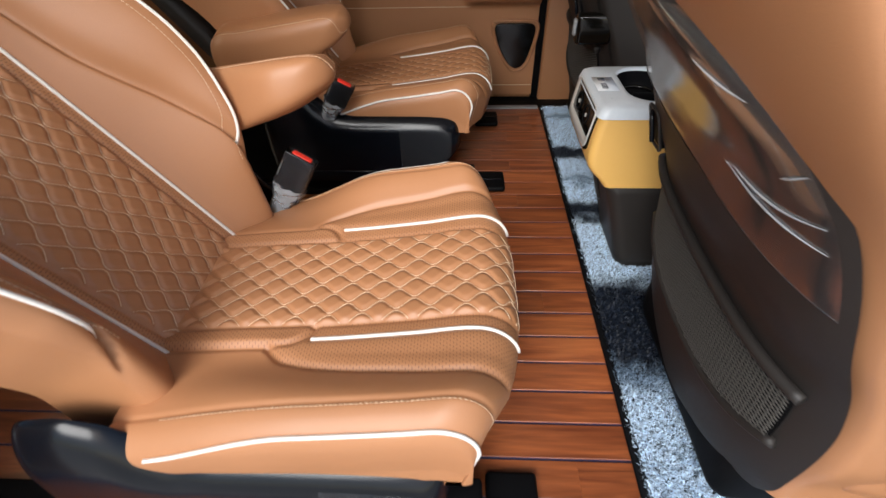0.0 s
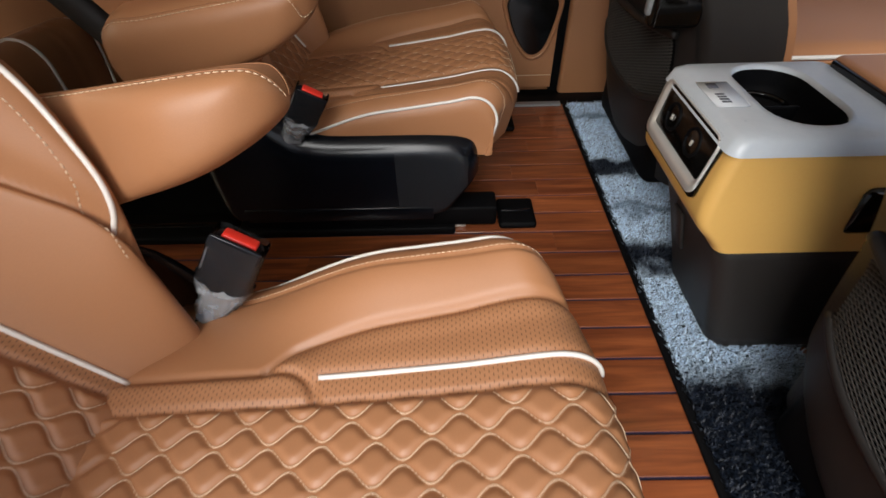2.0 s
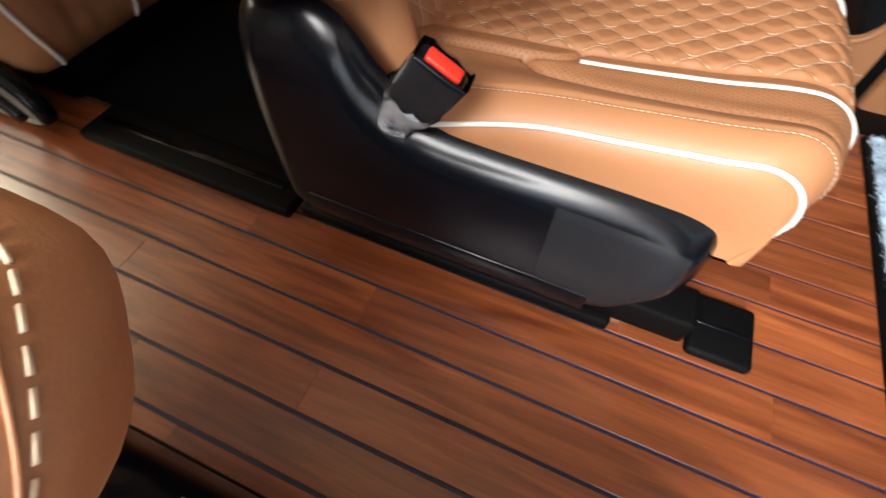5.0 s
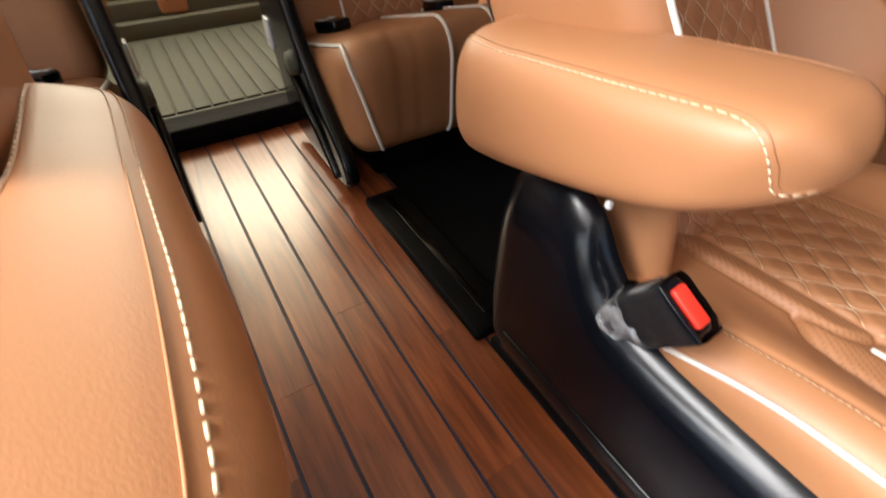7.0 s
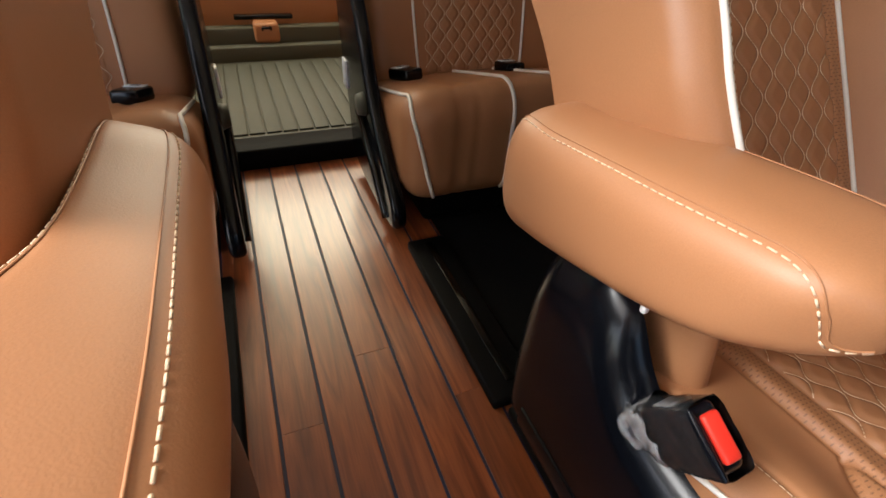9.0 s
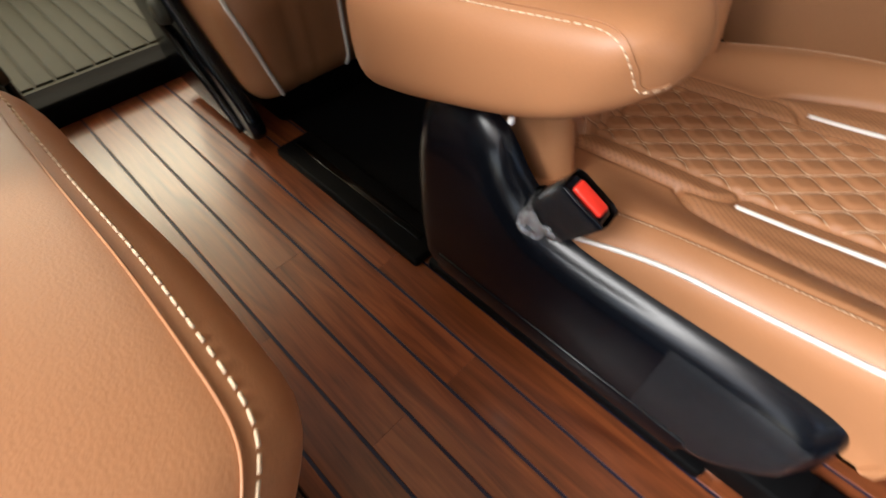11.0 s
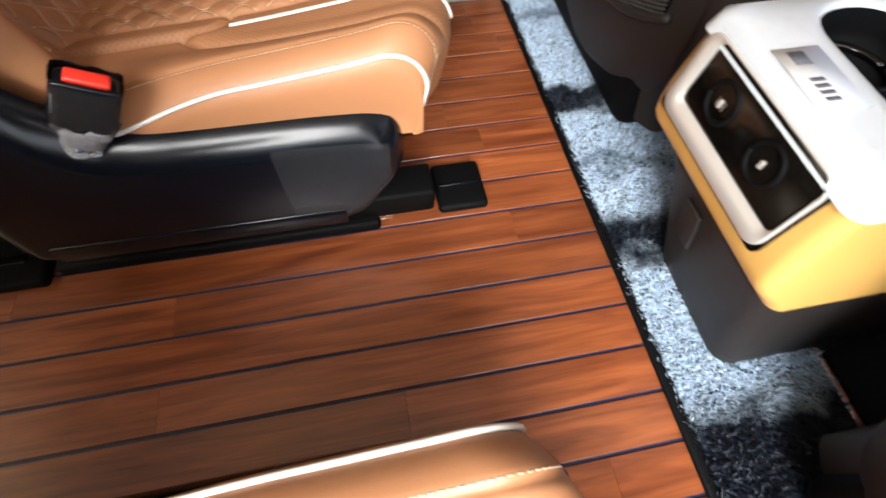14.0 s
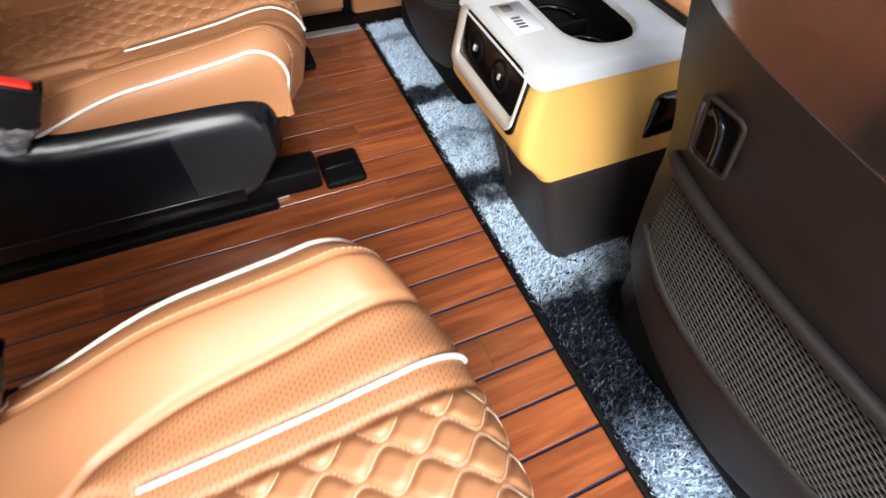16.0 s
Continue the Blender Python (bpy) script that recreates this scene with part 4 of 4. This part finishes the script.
part("lever", rbox(0.378, 0.392, -0.252, -0.236, 0.425, 0.462, 0.004, 3), scuff_metal, base, "small grey release lever")

# ---- mat ----
mat = thing("floor_mat", "shaggy grey and dark blue strip mat behind the front seats", "mat")
part("backing", rbox(0.418, 0.64, 0.06, 1.70, 0.0, 0.006, 0.002), trim_black, mat, "black mat backing")
part("binding", rbox(0.403, 0.421, 0.06, 1.70, 0.0, 0.009, 0.004), rubber, mat, "black bound edge")
rng = np.random.default_rng(7)
N = 120000
px, py = rng.uniform(0.414, 0.635, N), rng.uniform(0.06, 1.70, N)
ang, length, wide = rng.uniform(0, 2 * math.pi, N), rng.uniform(0.006, 0.013, N), rng.uniform(0.0005, 0.0011, N)
leanx, leany = rng.normal(0.15, 0.55, N), rng.normal(-0.15, 0.55, N)
base = np.stack([px, py, np.full(N, 0.004)], 1)
side = np.stack([np.cos(ang) * wide, np.sin(ang) * wide, np.zeros(N)], 1)
tip = base + np.stack([leanx * length, leany * length, length], 1)
mid = base * 0.45 + tip * 0.55 + np.stack([np.zeros(N), np.zeros(N), length * 0.1], 1)
co = np.stack([base - side, base + side, mid + side * 0.8, mid - side * 0.8, tip], 1).reshape(-1, 3)
faces = []
for i in range(N):
    j = 5 * i
    faces.append((j, j + 1, j + 2, j + 3))
    faces.append((j + 3, j + 2, j + 4))
me = bpy.data.meshes.new("tuft")
me.from_pydata(co.tolist(), [], faces)
me.materials.append(pile)
pl = obj("tuft", me, mat, "shaggy grey-blue pile with dark blotches")
tagged(pl, kind="stuff")

# ---- third row ----
def soft_block(x0, x1, y0, y1, z0, z1, r, seams=(), crown=0.012):
    """Upholstered block: rounded box, crowned on top and front, with grooves at the given y."""
    bm = rbox(x0, x1, y0, y1, z0, z1, r, 5)
    bmesh.ops.subdivide_edges(bm, edges=[e for e in bm.edges if e.calc_length() > 0.05], cuts=30, use_grid_fill=True)
    for v in bm.verts:
        d = sum(groove(v.co.y - s, 0.008, 0.007) for s in seams)
        if v.co.z > z0 + 0.03:
            v.co.z += d * step(z1 - r * 1.5, z1, v.co.z) + crown * step(z1 - r, z1, v.co.z) * math.sin(math.pi * (v.co.y - y0) / (y1 - y0))
        v.co.x += d * step(x1 - r, x1, v.co.x) * -1 * -1
    return bm


def slope_back(bm):
    for v in bm.verts:
        v.co.z -= 0.28 * max(0, -0.95 - v.co.x) * step(0.1, 0.2, v.co.z)
    return bm


def rear_seat(y0, y1, aisle, label):
    """aisle: the sign of y towards the aisle."""
    t = thing("third_row_seat", label, "seat", "third row seats")
    w = y1 - y0
    lines = (y0 + 0.11, y0 + 0.15, y1 - 0.11, y1 - 0.15)
    cu = part("cushion", slope_back(soft_block(-1.30, -0.885, y0, y1, 0.07, 0.305, 0.055, lines)), leather, t, "tan leather cushion")
    tree = BVHTree.FromPolygons([v.co for v in cu.data.vertices], [p.vertices for p in cu.data.polygons])
    for off in (0.014, w * 0.40, w * 0.60, w - 0.014):
        y = y0 + off
        edge = 0.004 if off < 0.05 or off > w - 0.05 else 0.0
        dip = 0.022 if edge else 0.0
        inward = (1 if off < w / 2 else -1) * (0.03 if edge else 0.0)
        path = [(-1.2, y, 0.232 - edge), (-1.0, y, 0.289 - edge), (-0.945, y, 0.303 - edge), (-0.905 - edge * 0.4, y, 0.275 - edge), (-0.886 - edge * 0.4, y + inward * 0.4, 0.21), (-0.886, y + inward, 0.14), (-0.897, y + inward * 1.6, 0.085)]
        snapped = []
        for p in smooth_path(path):
            hit, normal, _, _ = tree.find_nearest(p)
            snapped.append(hit + normal * 0.002)
        part("piping", tube(snapped, 0.0042, 8), white_piping, cu, "white piping")
    ba = part("backrest", soft_block(-0.06, 0.06, y0 + 0.01, y1 - 0.01, 0.0, 0.6, 0.05, ()), leather, t, "tan quilted backrest")
    ba.location, ba.rotation_euler = (-1.27, 0, 0.19), (0, radians(-14), 0)
    bm, ym = bmesh.new(), (y0 + y1) / 2
    for k, line in wave_lines(0.11):
        pts = [Vector((0.0625, ym + line(u), u)) for u in spread(0.05, 0.5, 90)]
        tube(pts, 0.0007, 4, bm)
    part("stitching", bm, thread, ba, "beige wave stitching")
    panel = sheet(lambda u, v: Vector((0.0585 + quilt(u, v, 0.118), ym + v, u)), spread(0.04, 0.52, 110), spread(-0.128, 0.128, 90))
    part("quilted_panel", panel, leather, ba, "diamond quilted panel")
    for sg in (-1, 1):
        part("piping", tube([Vector((0.062, ym + sg * (0.142 + 0.01 * math.sin(u * 6)), u)) for u in spread(0.04, 0.55, 30)], 0.0035, 8), white_piping, ba, "white piping")
    ya = y1 if aisle > 0 else y0
    part("base", rbox(-1.22, -0.92, y0 + 0.05, y1 - 0.05, 0.0, 0.13, 0.02), rubber, t, "black seat base")
    # hinge cover, knob, lever and foot on the aisle side
    out = smooth_loop([(-0.90, 0.02), (-0.885, 0.075), (-0.94, 0.13), (-1.02, 0.20), (-1.08, 0.27), (-1.16, 0.40), (-1.28, 0.52), (-1.36, 0.50), (-1.33, 0.32), (-1.27, 0.16), (-1.24, 0.05), (-1.1, 0.015)], 5)
    yy = ya + aisle * 0.018
    side = part("hinge_cover", pillow(out, yy - 0.016, yy + 0.016, 0.012), black_plastic, t, "black plastic hinge cover")
    kn = bmesh.new()
    bmesh.ops.create_cone(kn, cap_ends=True, segments=24, radius1=0.028, radius2=0.022, depth=0.02, matrix=Matrix.Translation((-1.10, yy + aisle * 0.022, 0.225)) @ Matrix.Rotation(radians(-90 * aisle), 4, "X"))
    part("knob", kn, boot_plastic, side, "grey round knob")
    part("lever", rbox(-1.30, -1.26, yy + aisle * 0.012 - 0.008, yy + aisle * 0.012 + 0.008, 0.20, 0.27, 0.004), pale_film, side, "pale release lever")
    part("strut", tube(smooth_path([(-1.13, yy + aisle * 0.02, 0.20), (-1.02, yy + aisle * 0.02, 0.12), (-0.93, yy + aisle * 0.015, 0.03)]), 0.011, 8), gloss_black, side, "glossy black strut")
    return t


rear_seat(0.20, 0.762, 1, "tan leather third row seat with white piping near the open door")
rear_seat(1.125, 1.69, -1, "tan leather third row seat with white piping across the aisle")


def rear_buckle(x, y, z, turn):
    b = thing("rear_belt_buckle", "black belt buckle in clear film with white tag", "seat belt buckle", "rear buckles")
    b.matrix_world = pose(x, y, z, 0, -12, turn)
    part("housing", rbox(-0.02, 0.055, -0.024, 0.024, -0.012, 0.014, 0.006, 3), black_plastic, b)
    part("tag", rbox(-0.012, 0.012, -0.018, 0.018, 0.0145, 0.016, 0.0), paper, b, "white paper tag")
    part("tag_mark", rbox(-0.006, 0.006, -0.008, 0.008, 0.016, 0.0165, 0.0), ink, b)


rear_buckle(-1.17, 1.20, 0.262, 20)
rear_buckle(-1.15, 1.47, 0.268, 0)
rear_buckle(-1.12, 0.66, 0.275, -15)

# ---- boot ----
bm = rbox(-1.37, -1.283, 0.3, 1.6, -0.02, 0.052, 0.008)
solid("boot_step", bm, rubber, "black plastic step at the edge of the boot", "trim", "structure")
boot = solid("boot_floor", rbox(-2.2, -1.365, 0.3, 1.6, -0.02, 0.048, 0.006), boot_plastic, "olive grey ribbed plastic boot floor", "floor", "structure")
y = 0.62
while y < 1.35:
    part("rib", rbox(-1.98, -1.385, y, y + 0.039, 0.046, 0.053, 0.002), boot_plastic, boot)
    y += 0.044
part("rear_ledge", rbox(-2.06, -2.02, 0.6, 1.4, 0.04, 0.10, 0.006), boot_plastic, boot)
part("rear_ledge", rbox(-2.13, -2.08, 0.6, 1.4, 0.04, 0.15, 0.006), boot_plastic, boot)
part("rear_gap", rbox(-2.085, -2.055, 0.6, 1.4, 0.04, 0.075, 0.0), rubber, boot)
latch = thing("tailgate_latch", "tan plastic cover of the tailgate latch", "latch")
part("cover", rbox(-2.12, -2.05, 0.92, 1.01, 0.10, 0.17, 0.012), leather, latch)
part("striker", tube([(-2.045, 0.95, 0.15), (-2.03, 0.95, 0.16), (-2.03, 0.98, 0.16), (-2.045, 0.98, 0.15)], 0.005, 6), black_plastic, latch)
part("keeper_plate", rbox(-2.14, -2.11, 0.86, 1.07, 0.17, 0.185, 0.003), black_plastic, latch)

# ---- far door lining ----
lining = thing("door_lining", "tan leather sliding door lining with black pocket", "door lining")


def lining_face(u, v):
    z = v
    bulge = 0.05 * step(0.33, 0.37, z) * step(0.52, 0.44, z) * step(0.10, 0.16, u) * step(0.40, 0.385, u)
    return Vector((u, 1.815 - bulge + 0.01 * step(0.0, -0.01, z), z))


part("panel", sheet(lining_face, spread(-0.62, 0.383, 80), spread(0.01, 0.56, 60)), leather, lining, "tan leather panel")
pock = smooth_loop([(0.232, 0.272), (0.30, 0.278), (0.37, 0.272), (0.372, 0.22), (0.35, 0.145), (0.325, 0.118), (0.295, 0.122), (0.262, 0.165), (0.238, 0.22)], 5)
part("pocket", pillow(pock, 1.809, 1.822, 0.004), gloss_black, lining, "black open pocket")
c = Vector((0.303, 0.2))
part("pocket_surround", tube([Vector(((c + (p - c) * 1.12).x, 1.812, (c + (p - c) * 1.12).y)) for p in pock + pock[:1]], 0.006, 8), leather, lining, "tan padded pocket rim")
for z in (0.05, 0.335):
    part("seam", tube([Vector((x, 1.8135, z)) for x in spread(-0.6, 0.38, 20)], 0.0012, 6), thread, lining)

# ---- planks ----
random.seed(4)
PLANK = 0.065
k = 0
y = 1.0 - 14 * PLANK
while y < FLOOR_Y1:
    x = FLOOR_X0
    while x < FLOOR_X1:
        length = random.uniform(0.5, 1.1)
        x1 = min(FLOOR_X1, x + length)
        if FLOOR_X1 - x1 < 0.2:
            x1 = FLOOR_X1
        ob = part("plank", rbox(-(x1 - x) / 2, (x1 - x) / 2, -PLANK / 2 + 0.0025, PLANK / 2 - 0.0025, -0.004, 0.0, 0.0006, 1), teak, floor, smooth=False)
        ob.location = ((x + x1) / 2, y + PLANK / 2, 0)
        x = x1
    y += PLANK
